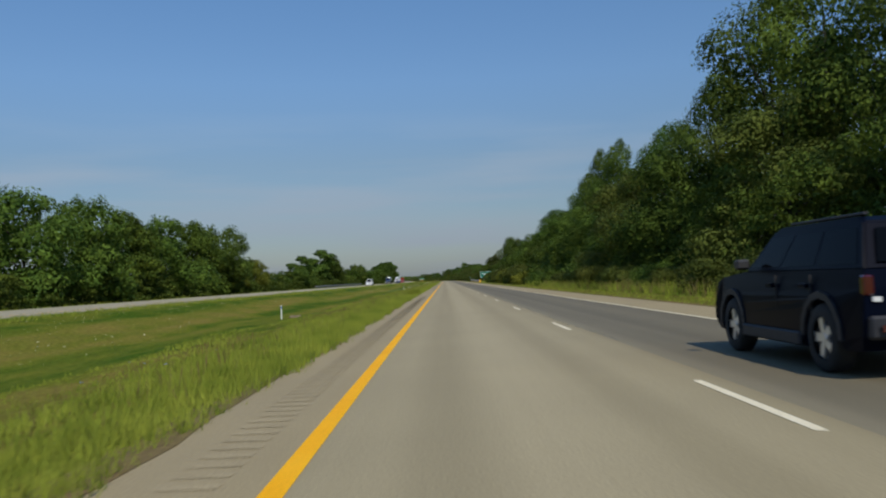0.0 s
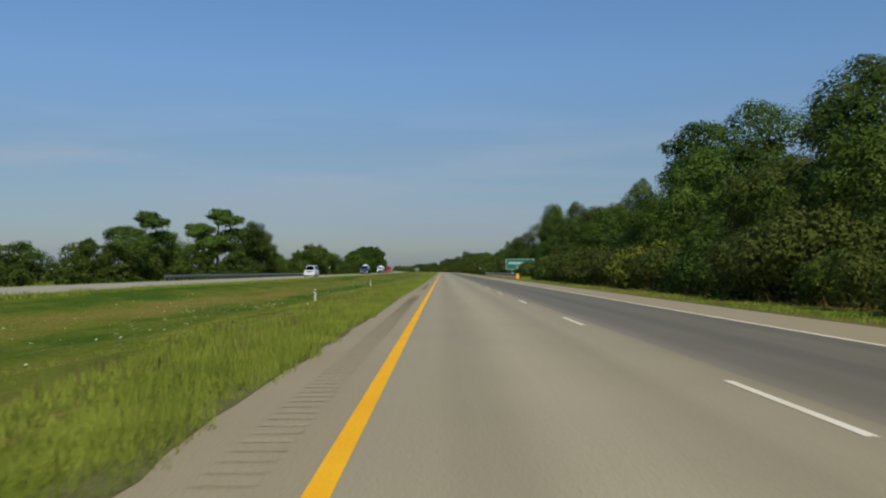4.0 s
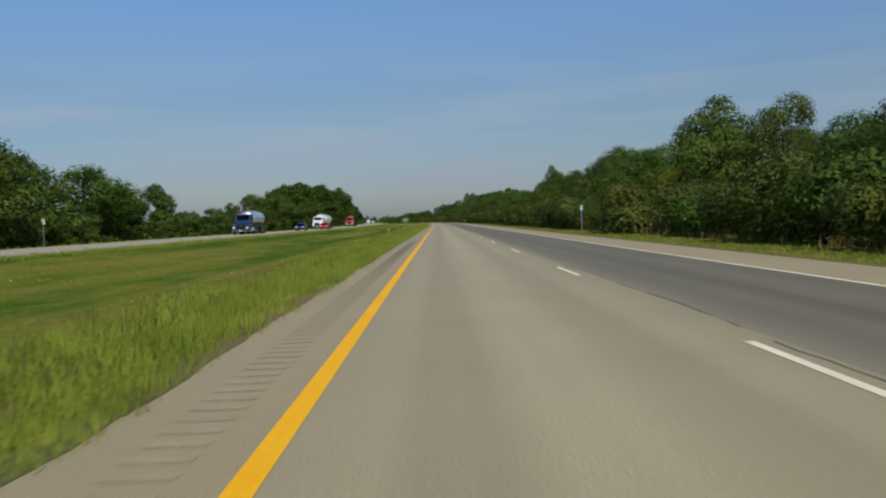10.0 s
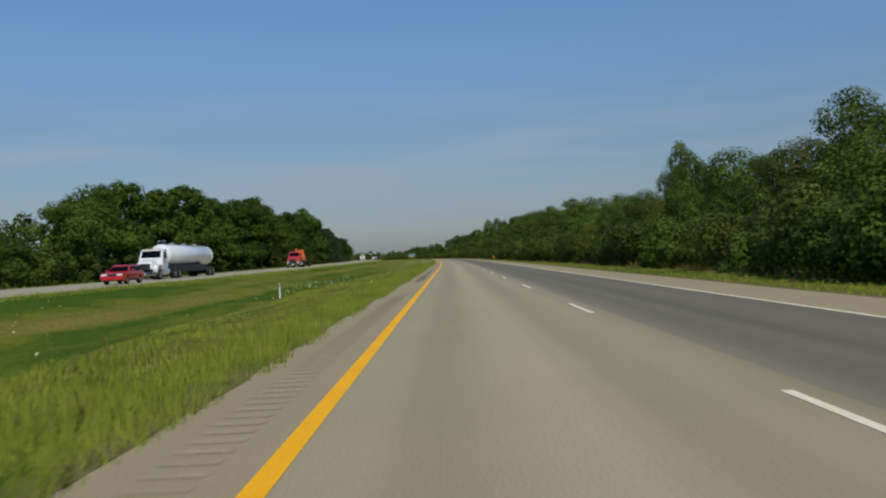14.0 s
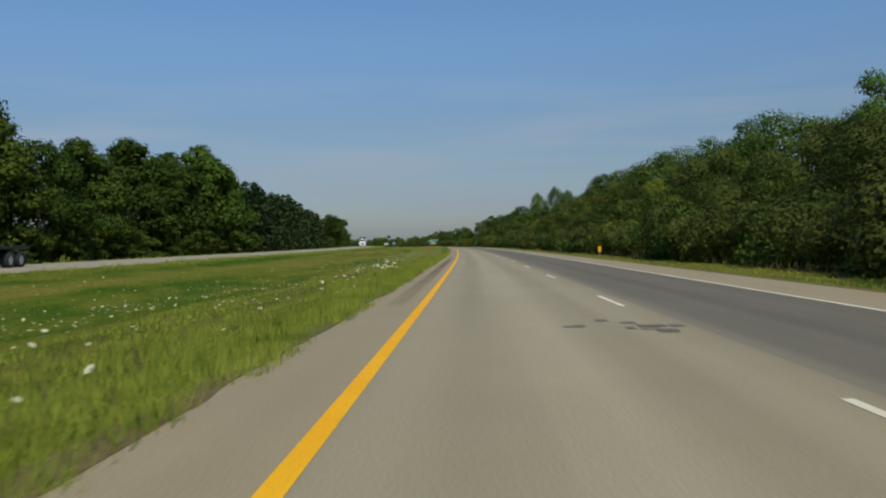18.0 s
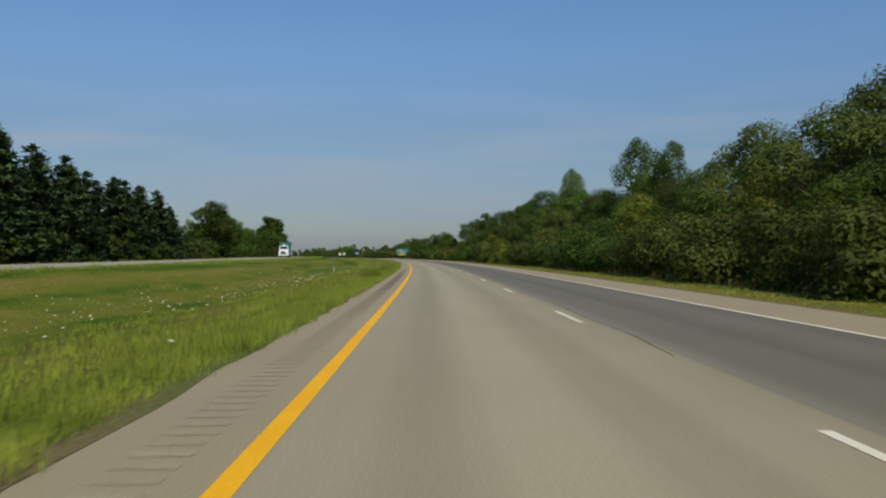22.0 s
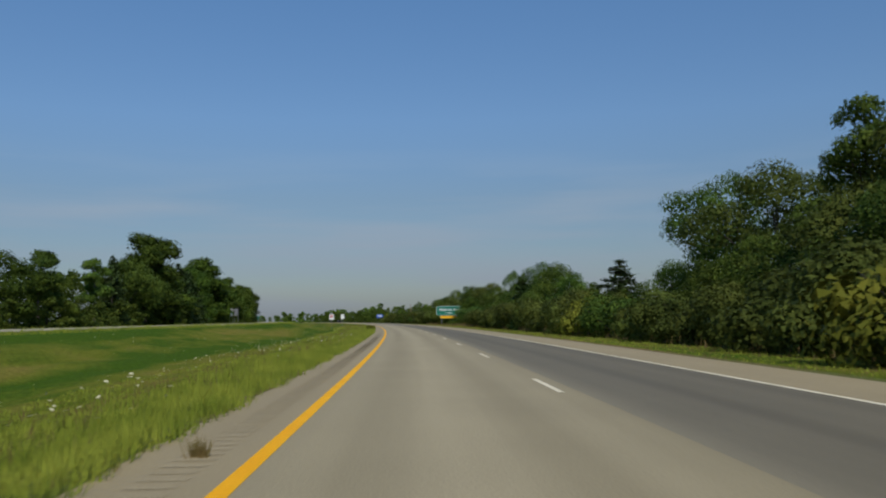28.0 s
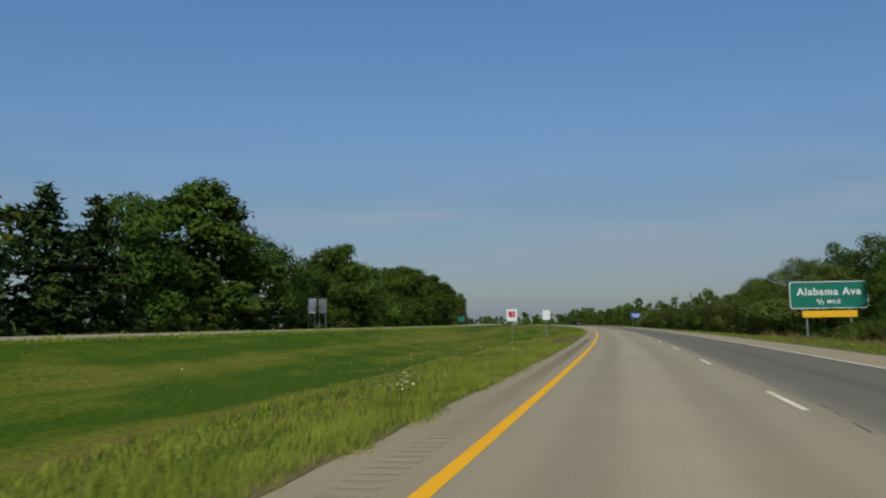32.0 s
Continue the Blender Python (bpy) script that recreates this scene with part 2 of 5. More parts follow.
def turf_material(name):
    """Mown grass: long bands of green and straw along the road, patches, and fine tufts."""
    m = bpy.data.materials.new(name)
    m.use_nodes = True
    n, l = m.node_tree.nodes, m.node_tree.links
    b = n["Principled BSDF"]
    b.inputs["Roughness"].default_value, b.inputs["Specular IOR Level"].default_value = 0.95, 0.03
    uv = n.new("ShaderNodeUVMap")
    uv.uv_map = "road"
    mp1, mp2 = n.new("ShaderNodeMapping"), n.new("ShaderNodeMapping")
    mp1.inputs["Scale"].default_value = (0.32, 0.018, 1)
    mp2.inputs["Scale"].default_value = (0.5, 0.22, 1)
    noises = []
    for src, sc, dt in ((mp1, 1.0, 3), (mp2, 1.0, 5), (uv, 5.0, 6), (uv, 26.0, 3)):
        q = n.new("ShaderNodeTexNoise")
        q.inputs["Scale"].default_value, q.inputs["Detail"].default_value = sc, dt
        l.new(src.outputs[0], q.inputs["Vector"])
        noises.append(q)
    for q in (mp1, mp2):
        l.new(uv.outputs["UV"], q.inputs["Vector"])
    mixf = n.new("ShaderNodeMath")
    mixf.operation, mixf.inputs[1].default_value = "MULTIPLY_ADD", 0.6
    l.new(noises[1].outputs["Fac"], mixf.inputs[0])
    l.new(noises[0].outputs["Fac"], mixf.inputs[2])
    # lush green in the ditch and beside the far pavement, straw on the slope between
    sep, span, belt, addb = n.new("ShaderNodeSeparateXYZ"), n.new("ShaderNodeMapRange"), n.new("ShaderNodeFloatCurve"), n.new("ShaderNodeMath")
    l.new(uv.outputs["UV"], sep.inputs["Vector"])
    span.inputs["From Min"].default_value, span.inputs["From Max"].default_value = -24, 0
    l.new(sep.outputs["X"], span.inputs["Value"])
    pts = belt.mapping.curves[0].points
    for i, (x, v) in enumerate(((-24, 0.45), (-21, 0.4), (-19.5, 0.38), (-17.5, 0.43), (-15.3, 0.54), (-13, 0.49), (-11.3, 0.39), (-9.5, 0.45), (-7.5, 0.53), (-5, 0.5), (-2, 0.47), (0, 0.47))):
        p = ((x + 24) / 24, v)
        if i < 2:
            pts[i].location = p
        else:
            pts.new(*p)
    belt.mapping.update()
    l.new(span.outputs["Result"], belt.inputs["Value"])
    addb.operation = "ADD"
    l.new(mixf.outputs["Value"], addb.inputs[0])
    l.new(belt.outputs["Value"], addb.inputs[1])
    # the median grows greener along the way
    along, drift, lessb = n.new("ShaderNodeMapRange"), n.new("ShaderNodeFloatCurve"), n.new("ShaderNodeMath")
    along.inputs["From Min"].default_value, along.inputs["From Max"].default_value = 0, 1200
    l.new(sep.outputs["Y"], along.inputs["Value"])
    pts = drift.mapping.curves[0].points
    for i, (y, v) in enumerate(((0, 0.53), (1200, 0.58), (200, 0.52), (340, 0.55), (460, 0.555), (600, 0.55), (700, 0.51), (860, 0.52), (960, 0.58))):
        if i < 2:
            pts[i].location = (y / 1200, v)
        else:
            pts.new(y / 1200, v)
    drift.mapping.update()
    l.new(along.outputs["Result"], drift.inputs["Value"])
    lessb.operation = "SUBTRACT"
    l.new(addb.outputs["Value"], lessb.inputs[0])
    l.new(drift.outputs["Value"], lessb.inputs[1])
    ramp = n.new("ShaderNodeValToRGB")
    e = ramp.color_ramp.elements
    e[0].position, e[1].position = 0.58, 0.96
    e[0].color, e[1].color = (0.05, 0.094, 0.007, 1), (0.185, 0.152, 0.032, 1)
    q = e.new(0.76)
    q.color = (0.124, 0.138, 0.016, 1)
    l.new(lessb.outputs["Value"], ramp.inputs["Fac"])
    val = n.new("ShaderNodeMath")
    val.operation = "MULTIPLY"
    for src, socket, lo, hi in ((noises[2], 0, 0.55, 1.45), (noises[3], 1, 0.7, 1.3)):
        g = n.new("ShaderNodeMapRange")
        g.inputs["From Min"].default_value, g.inputs["From Max"].default_value = 0.25, 0.75
        g.inputs["To Min"].default_value, g.inputs["To Max"].default_value = lo, hi
        l.new(src.outputs["Fac"], g.inputs["Value"])
        l.new(g.outputs["Result"], val.inputs[socket])
    h = n.new("ShaderNodeHueSaturation")
    l.new(ramp.outputs["Color"], h.inputs["Color"])
    l.new(val.outputs["Value"], h.inputs["Value"])
    l.new(h.outputs["Color"], b.inputs["Base Color"])
    k = n.new("ShaderNodeBump")
    k.inputs["Strength"].default_value, k.inputs["Distance"].default_value = 0.8, 0.08
    l.new(noises[2].outputs["Fac"], k.inputs["Height"])
    l.new(k.outputs["Normal"], b.inputs["Normal"])
    return m


LANE_L = lane_material("worn_left_lane", (0.272, 0.22, 0.118), (0.435, 0.358, 0.208),
                       [(0, 0.4), (0.5, 0.5), (0.95, 0.28), (1.4, 0.55), (1.85, 0.75), (2.3, 0.55), (2.75, 0.3), (3.2, 0.5), (3.6, 0.4), (4.0, 0.15)])
LANE_R = lane_material("darker_right_lane", (0.126, 0.105, 0.064), (0.228, 0.192, 0.118),
                       [(4.0, 1.2), (4.2, 0.85), (4.7, 0.4), (5.1, 0.45), (5.55, 0.15), (6.0, 0.4), (6.5, 0.45), (7.0, 0.3), (7.4, 0.45)], seed=3.0)
SHOULDER = lane_material("shoulder_asphalt", (0.295, 0.23, 0.12), (0.41, 0.325, 0.178), [(0, 0.4), (1, 0.5)], seed=7.0)
FAR_LANE = lane_material("far_carriageway", (0.32, 0.28, 0.185), (0.43, 0.38, 0.26), [(0, 0.4), (1, 0.5)], seed=5.0)
YELLOW = material("yellow_paint", (0.9, 0.41, 0.004), 0.7, color2=(0.95, 0.47, 0.012), scale=0.8, grain=0.1, grain_scale=40, spec=0.1)
WHITE = material("white_paint", (0.72, 0.635, 0.43), 0.75, color2=(0.82, 0.735, 0.53), scale=0.8, grain=0.12, grain_scale=40, spec=0.15)
RUMBLE = material("rumble_groove", (0.318, 0.252, 0.138), 0.95, color2=(0.364, 0.29, 0.162), scale=2, grain=0.2, grain_scale=50)
TURF = turf_material("turf")
DIRT = material("dry_edge", (0.2, 0.125, 0.06), 0.95, color2=(0.09, 0.115, 0.018), scale=0.05, grain=0.3, grain_scale=12, bump=0.5, spec=0.15)
BARK = material("bark", (0.03, 0.025, 0.019), 0.9, color2=(0.06, 0.05, 0.038), scale=1.5, grain=0.25, grain_scale=9, bump=0.6)
LEAF = leaf_material("broad_leaves", (0.02, 0.049, 0.009), (0.122, 0.186, 0.027), through=0.18)
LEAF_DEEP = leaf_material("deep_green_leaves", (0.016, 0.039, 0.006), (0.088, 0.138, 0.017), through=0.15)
LEAF_OLIVE = leaf_material("olive_leaves", (0.045, 0.066, 0.012), (0.122, 0.147, 0.029), hue=0.02, through=0.25)
LEAF_YELLOW = leaf_material("yellowing_leaves", (0.07, 0.095, 0.01), (0.18, 0.19, 0.024), hue=0.02)
NEEDLE = leaf_material("pine_needles", (0.03, 0.062, 0.018), (0.09, 0.13, 0.038), hue=0.015, through=0.1)
BLADE = leaf_material("grass_blades", (0.095, 0.142, 0.012), (0.3, 0.33, 0.044), hue=0.02, through=0.25)
BLADE_DRY = leaf_material("dry_blades", (0.13, 0.12, 0.03), (0.27, 0.2, 0.08), hue=0.02, through=0.3)
PETAL = leaf_material("white_petals", (0.66, 0.62, 0.36), (0.82, 0.78, 0.52), hue=0.0, through=0.2)
PETAL_BLUE = leaf_material("blue_petals", (0.2, 0.24, 0.6), (0.3, 0.34, 0.7), hue=0.0, through=0.2)


# ---------------------------------------------------------------- mesh helpers


def mesh_from(name, verts, size, mats, normals=None):
    """A mesh from an array of corners: every `size` corners in a row are one face. normals: one for each face, that shades it as part of a soft mass."""
    verts = np.asarray(verts, np.float32).reshape(-1, 3)
    n = len(verts)
    me = bpy.data.meshes.new(name)
    me.vertices.add(n)
    me.vertices.foreach_set("co", verts.ravel())
    me.loops.add(n)
    me.loops.foreach_set("vertex_index", np.arange(n, dtype=np.int32))
    me.polygons.add(n // size)
    me.polygons.foreach_set("loop_start", np.arange(0, n, size, dtype=np.int32))
    for q in mats:
        me.materials.append(q)
    me.update(calc_edges=True)
    if normals is not None:
        nr = np.repeat(normals / (np.linalg.norm(normals, axis=1, keepdims=True) + 1e-9), size, 0)
        me.attributes.new("custom_normal", "FLOAT_VECTOR", "POINT").data.foreach_set("vector", nr.astype(np.float32).ravel())
    return me


def grid_mesh(name, s, us, zs, mat, drop=None):
    """A strip along the road: columns at us (heights zs), rows at s, shared vertices, road coordinates as uv."""
    s = np.asarray(s, float)
    us = np.asarray(us, float)
    S, U = np.meshgrid(s, us, indexing="ij")
    X, Y, _ = road(S, U)
    Z = np.broadcast_to(np.asarray(zs, float), S.shape).copy()
    if drop is not None:
        Z = Z + drop(S, U)
    v = np.stack([X, Y, Z], -1).reshape(-1, 3)
    r, c = len(s), len(us)
    i = (np.arange(r - 1)[:, None] * c + np.arange(c - 1)[None]).ravel()
    f = np.stack([i, i + 1, i + c + 1, i + c], -1)
    me = bpy.data.meshes.new(name)
    me.from_pydata(v.tolist(), [], f.tolist())
    lay = me.uv_layers.new(name="road")
    idx = f.ravel()
    lay.data.foreach_set("uv", np.stack([U.ravel()[idx], S.ravel()[idx]], -1).astype(np.float32).ravel())
    me.materials.append(mat)
    me.update()
    return me


def part(name, bm, mat, parent=None, label="", smooth=False, bevel=0.0):
    """Links a bmesh (or mesh) as one mesh object under a thing or a part."""
    if isinstance(bm, bmesh.types.BMesh):
        if bevel:
            bmesh.ops.bevel(bm, geom=bm.edges[:], offset=bevel, segments=1, affect="EDGES", clamp_overlap=True)
        me = bpy.data.meshes.new(name)
        bm.to_mesh(me)
        bm.free()
    else:
        me = bm
    if mat is not None and not me.materials:
        me.materials.append(mat)
    if smooth:
        me.polygons.foreach_set("use_smooth", [True] * len(me.polygons))
    ob = new(name, me)
    ob.parent = parent
    return tagged(ob, label)


def box(x0, x1, y0, y1, z0, z1, bm=None):
    bm = bm or bmesh.new()
    v = [bm.verts.new((x, y, z)) for z in (z0, z1) for y in (y0, y1) for x in (x0, x1)]
    for f in ((0, 2, 3, 1), (4, 5, 7, 6), (0, 1, 5, 4), (2, 6, 7, 3), (0, 4, 6, 2), (1, 3, 7, 5)):
        bm.faces.new([v[i] for i in f])
    return bm


def tube(p, q, r0, r1=None, n=8, bm=None, caps=True):
    """A round bar from p to q."""
    bm = bm or bmesh.new()
    p, q = Vector(p), Vector(q)
    r1 = r0 if r1 is None else r1
    t = (q - p).to_track_quat("Z", "Y")
    rings = [[bm.verts.new(c + t @ Vector((math.cos(6.28318 * i / n) * r, math.sin(6.28318 * i / n) * r, 0))) for i in range(n)] for c, r in ((p, r0), (q, r1))]
    for i in range(n):
        bm.faces.new((rings[0][i], rings[0][(i + 1) % n], rings[1][(i + 1) % n], rings[1][i]))
    if caps:
        bm.faces.new(rings[0][::-1])
        bm.faces.new(rings[1])
    return bm


# ---------------------------------------------------------------- ground, median, roads
S_FINE = np.concatenate([np.arange(-120, 1500, 6.0), np.arange(1500, 3000, 40.0)])


def far_lift(s):
    """The oncoming carriageway lies higher, more so in the bend."""
    return np.interp(s, [0, 540, 860, 4000], [0.15, 0.15, 0.85, 0.85])


def lift(S, U):
    w = np.clip((-U - 8) / 12, 0, 1)
    return far_lift(S) * w * w * (3 - 2 * w)


def swell(S, U):
    """Gentle unevenness of the grass away from the pavements."""
    edge = np.minimum(np.clip(-U - 1.5, 0, 3), np.clip(U + 20.5, 0, 3)) / 3
    right = np.clip(U - 11.5, 0, 6) / 6 * 0.25
    left = np.clip(-U - 37, 0, 10) / 10 * 0.5
    bumps = np.sin(S * 0.11 + U * 0.7) * np.sin(S * 0.043 - U * 0.3) + 0.5 * np.sin(S * 0.31 + U * 1.3)
    return bumps * 0.13 * np.maximum(np.maximum(edge, right), left) + lift(S, U)


# cross section: median ditch, far verge and field, near verge sinking towards the woods
GROUND_U = [-1100, -500, -250, -120, -70, -50, -42, -38, -35.5, -33.9, -32.6, -21.0, -20.2, -18.5, -16, -14, -12, -10, -8, -6, -4.5, -3, -2, -1.2, 9.3, 10.2, 11.6, 13, 15, 18, 24, 40, 80, 200, 500, 1100]
GROUND_Z = [-1, -1, -1, -0.9, -0.8, -0.7, -0.6, -0.45, -0.2, -0.06, -0.03, -0.03, -0.06, -0.25, -0.55, -0.78, -0.92, -0.95, -0.8, -0.55, -0.36, -0.18, -0.09, -0.03, -0.03, -0.05, -0.08, -0.13, -0.22, -0.35, -0.6, -0.7, -0.8, -0.8, -0.8, -0.8]


def ground_z(s, u):
    return np.interp(u, GROUND_U, GROUND_Z) + swell(np.asarray(s, float), np.asarray(u, float))


ground = part("ground", grid_mesh("ground", S_FINE, GROUND_U, GROUND_Z, TURF, swell), TURF)
tagged(ground, "mown green and straw-coloured grass of the median and verges", "grass", kind="structure")
# the pavements
S_ROAD = np.concatenate([np.arange(-120, 1500, 6.0), np.arange(1500, 1900, 12.0)])
road_ob = part("road", grid_mesh("road", S_ROAD, [0, 1.2, 2.5, 4.0], 0.0, LANE_L), LANE_L)
tagged(road_ob, "two-lane asphalt carriageway with pale worn wheel paths", "road", kind="structure")
part("right_lane", grid_mesh("right_lane", S_ROAD, [4.0, 5, 6.2, 7.4], 0.0, LANE_R), LANE_R, road_ob, "darker grey asphalt lane")
part("left_shoulder", grid_mesh("left_shoulder", S_ROAD, [-1.22, -1.2, -0.6, 0], [-0.02, 0.0, 0.0, 0.0], SHOULDER), SHOULDER, road_ob, "beige asphalt shoulder")
part("right_shoulder", grid_mesh("right_shoulder", S_ROAD, [7.4, 8.4, 9.35, 9.4], [0, 0, 0, -0.08], SHOULDER), SHOULDER, road_ob, "pale grey-beige shoulder")
far_road = part("road", grid_mesh("far_road", S_ROAD, [-32.7, -32.6, -29, -25, -21.0, -20.9], [-0.1, 0, 0.03, 0.03, 0, -0.1], FAR_LANE, lift), FAR_LANE)
tagged(far_road, "pale concrete carriageway for oncoming traffic beyond the median", "road", kind="structure")
# lines
part("yellow_line", grid_mesh("yellow_line", S_ROAD, [-0.075, 0.08], 0.004, YELLOW), YELLOW, road_ob, "solid yellow edge line")
part("edge_line", grid_mesh("edge_line", S_ROAD, [7.345, 7.455], 0.004, WHITE), WHITE, road_ob, "solid white edge line")
for k in range(-4, 125):
    part("lane_dash", grid_mesh("lane_dash", [k * 12.192, k * 12.192 + 1.5, k * 12.192 + 3.05], [3.65, 3.75], 0.004, WHITE), WHITE, road_ob)
part("far_edge_line", grid_mesh("far_edge_line", S_ROAD, [-22.4, -22.28], [0.036, 0.036], YELLOW, lift), YELLOW, far_road, "yellow edge line")

# ---------------------------------------------------------------- plants
RNG = np.random.default_rng(7)


def leaf_cards(pos, nrm, long, wide, rng):
    """A pointed leaf spray at each place; returns three corners for each."""
    n = len(pos)
    nrm = nrm / (np.linalg.norm(nrm, axis=1, keepdims=True) + 1e-9)
    r = rng.normal(size=(n, 3))
    t = np.cross(nrm, r)
    t /= np.linalg.norm(t, axis=1, keepdims=True) + 1e-9
    b = np.cross(nrm, t)
    k = rng.uniform(0.6, 1.35, (n, 1))
    a, c = t * long * k, b * wide * k
    return np.stack([pos + a * 1.2, pos - a * 0.7 + c, pos - a * 0.7 - c * rng.uniform(0.5, 1.1, (n, 1))], 1).reshape(-1, 3)


def outside(p, lumps, k, own):
    """Which points lie outside all other lumps shrunk by k."""
    ok = np.ones(len(p), bool)
    for j, (x, y, z, rx, rz) in enumerate(lumps):
        q = ((p[:, 0] - x) ** 2 + (p[:, 1] - y) ** 2) / (rx * k) ** 2 + ((p[:, 2] - z) / (rz * k)) ** 2
        ok &= (q > 1) | (own == j)
    return ok


def inner_mass(L, rng, each, size):
    """Close-grown inner foliage: large leaf sprays that close the middle of each lump."""
    i = np.repeat(np.arange(len(L)), each)
    d = rng.normal(size=(len(i), 3))
    d /= np.linalg.norm(d, axis=1, keepdims=True)
    p = L[i, :3] + d * np.stack([L[i, 3], L[i, 3], L[i, 4]], 1) * rng.uniform(0.42, 0.72, (len(i), 1))
    ok = outside(p, L, 0.45, i)
    p, d, r = p[ok], d[ok], np.minimum(np.sqrt(L[i, 3] * L[i, 4]), 1.0)[ok][:, None]
    return leaf_cards(p, d + rng.normal(size=p.shape) * 0.45, size * r, size * 0.8 * r, rng), d + rng.normal(size=p.shape) * 0.3


def crown_leaves(blobs, n, long, wide, rng, fill=0.22, ragged=0.35, far=False, core=85, card=0.12):
    """Leaves on lumpy blobs (x, y, z, rx, rz): each blob carries smaller lumps, so that the outline is uneven with gaps."""
    lumps = []
    for x, y, z, rx, rz in blobs:
        m = 9
        d = rng.normal(size=(m, 3))
        d /= np.linalg.norm(d, axis=1, keepdims=True)
        d[:, 2] = np.abs(d[:, 2]) * 1.1 - 0.35
        for q in d:
            f = rng.uniform(0.62, 1.0)
            lumps.append((x + q[0] * rx * f * 0.75, y + q[1] * rx * f * 0.75, z + q[2] * rz * f * 0.8, rx * rng.uniform(0.3, 0.52), rz * rng.uniform(0.28, 0.46)))
        lumps.append((x, y, z, rx * 0.7, rz * 0.7))
    L = np.array(lumps)
    w = L[:, 3] * L[:, 4]
    m = n if far else int(n * 2.2)
    i = rng.choice(len(L), m, p=w / w.sum())
    d = rng.normal(size=(m, 3))
    d /= np.linalg.norm(d, axis=1, keepdims=True)
    d[:, 2] = np.where((d[:, 2] < -0.3) & (rng.random(m) < 0.7), -d[:, 2], d[:, 2])
    rad = np.where(rng.random(m) < fill, rng.uniform(0.45, 0.8, m), rng.uniform(0.8, 1.0 + ragged * 0.5, m))
    p = L[i, :3] + d * np.stack([L[i, 3], L[i, 3], L[i, 4]], 1) * rad[:, None]
    if not far:
        ok = np.nonzero(outside(p, L, 0.8, i))[0][:n]
        p, d = p[ok], d[ok]
    cards = leaf_cards(p, d + rng.normal(size=p.shape) * 0.3, long, wide, rng)
    inner, inner_nr = inner_mass(L, rng, core, card)
    return np.concatenate([cards, inner]), np.concatenate([d + [0, 0, 0.15] + rng.normal(size=p.shape) * 0.27, inner_nr])


def limbs(height, blobs, r, fork, rng):
    """A tapered trunk with limbs that reach into the crown."""
    bm = bmesh.new()
    top = Vector((rng.uniform(-0.2, 0.2), rng.uniform(-0.2, 0.2), height * 0.8))
    mid = Vector((rng.uniform(-0.1, 0.1), rng.uniform(-0.1, 0.1), height * fork))
    tube((0, 0, -0.9), (0, 0, 0.35), r * 1.35, r, 8, bm, False)
    tube((0, 0, 0.35), mid, r, r * 0.75, 8, bm, False)
    tube(mid, top, r * 0.75, r * 0.12, 7, bm, False)
    for x, y, z, rx, rz in blobs:
        a = mid.lerp(top, rng.uniform(0.0, 0.6))
        tube(a, a.lerp(Vector((x, y, z)), 0.85), r * 0.42, r * 0.1, 5, bm, False)
        for _ in range(2):
            o = np.clip(rng.normal(size=3), -1, 1) * rx * 0.35
            tube(a.lerp(Vector((x, y, z)), 0.6), (x + o[0], y + o[1], z + abs(o[2])), r * 0.16, r * 0.03, 4, bm, False)
    return bm


def broad_tree(height, spread, base, n, seed, mat, lobes=7, tall=1.0, leaf=(0.13, 0.095)):
    """A leafy tree: trunk and crown, about `height` metres high."""
    rng = np.random.default_rng(seed)
    blobs = []
    for i in range(lobes):
        f = (i + 0.5) / lobes
        z = base + (height - base) * (0.06 + 0.80 * f)
        w = math.sin(math.pi * min(1, 0.32 + 0.6 * f)) ** 0.6
        a = i * 2.4 + rng.uniform(-0.5, 0.5)
        o = spread * 0.42 * w * rng.uniform(0.5, 1.1) * (0.25 if f > 0.85 else 1)
        r = spread * 0.34 * (0.65 + 0.5 * w) * rng.uniform(0.85, 1.15)
        blobs.append((math.cos(a) * o, math.sin(a) * o, z, r, min(r * tall, (height - z) * 1.0 + 0.3)))
    top = tagged(new("tree"), "tree", "tree")
    part("trunk", limbs(height, blobs, 0.018 * height, max(0.18, base / height + 0.1), rng), BARK, top, "grey-brown bark", smooth=True)
    cards, nr = crown_leaves(blobs, n, leaf[0], leaf[1], rng, card=max(0.12, leaf[0] * 1.3))
    part("crown", mesh_from("crown", cards, 3, [mat], normals=nr), None, top)
    return top


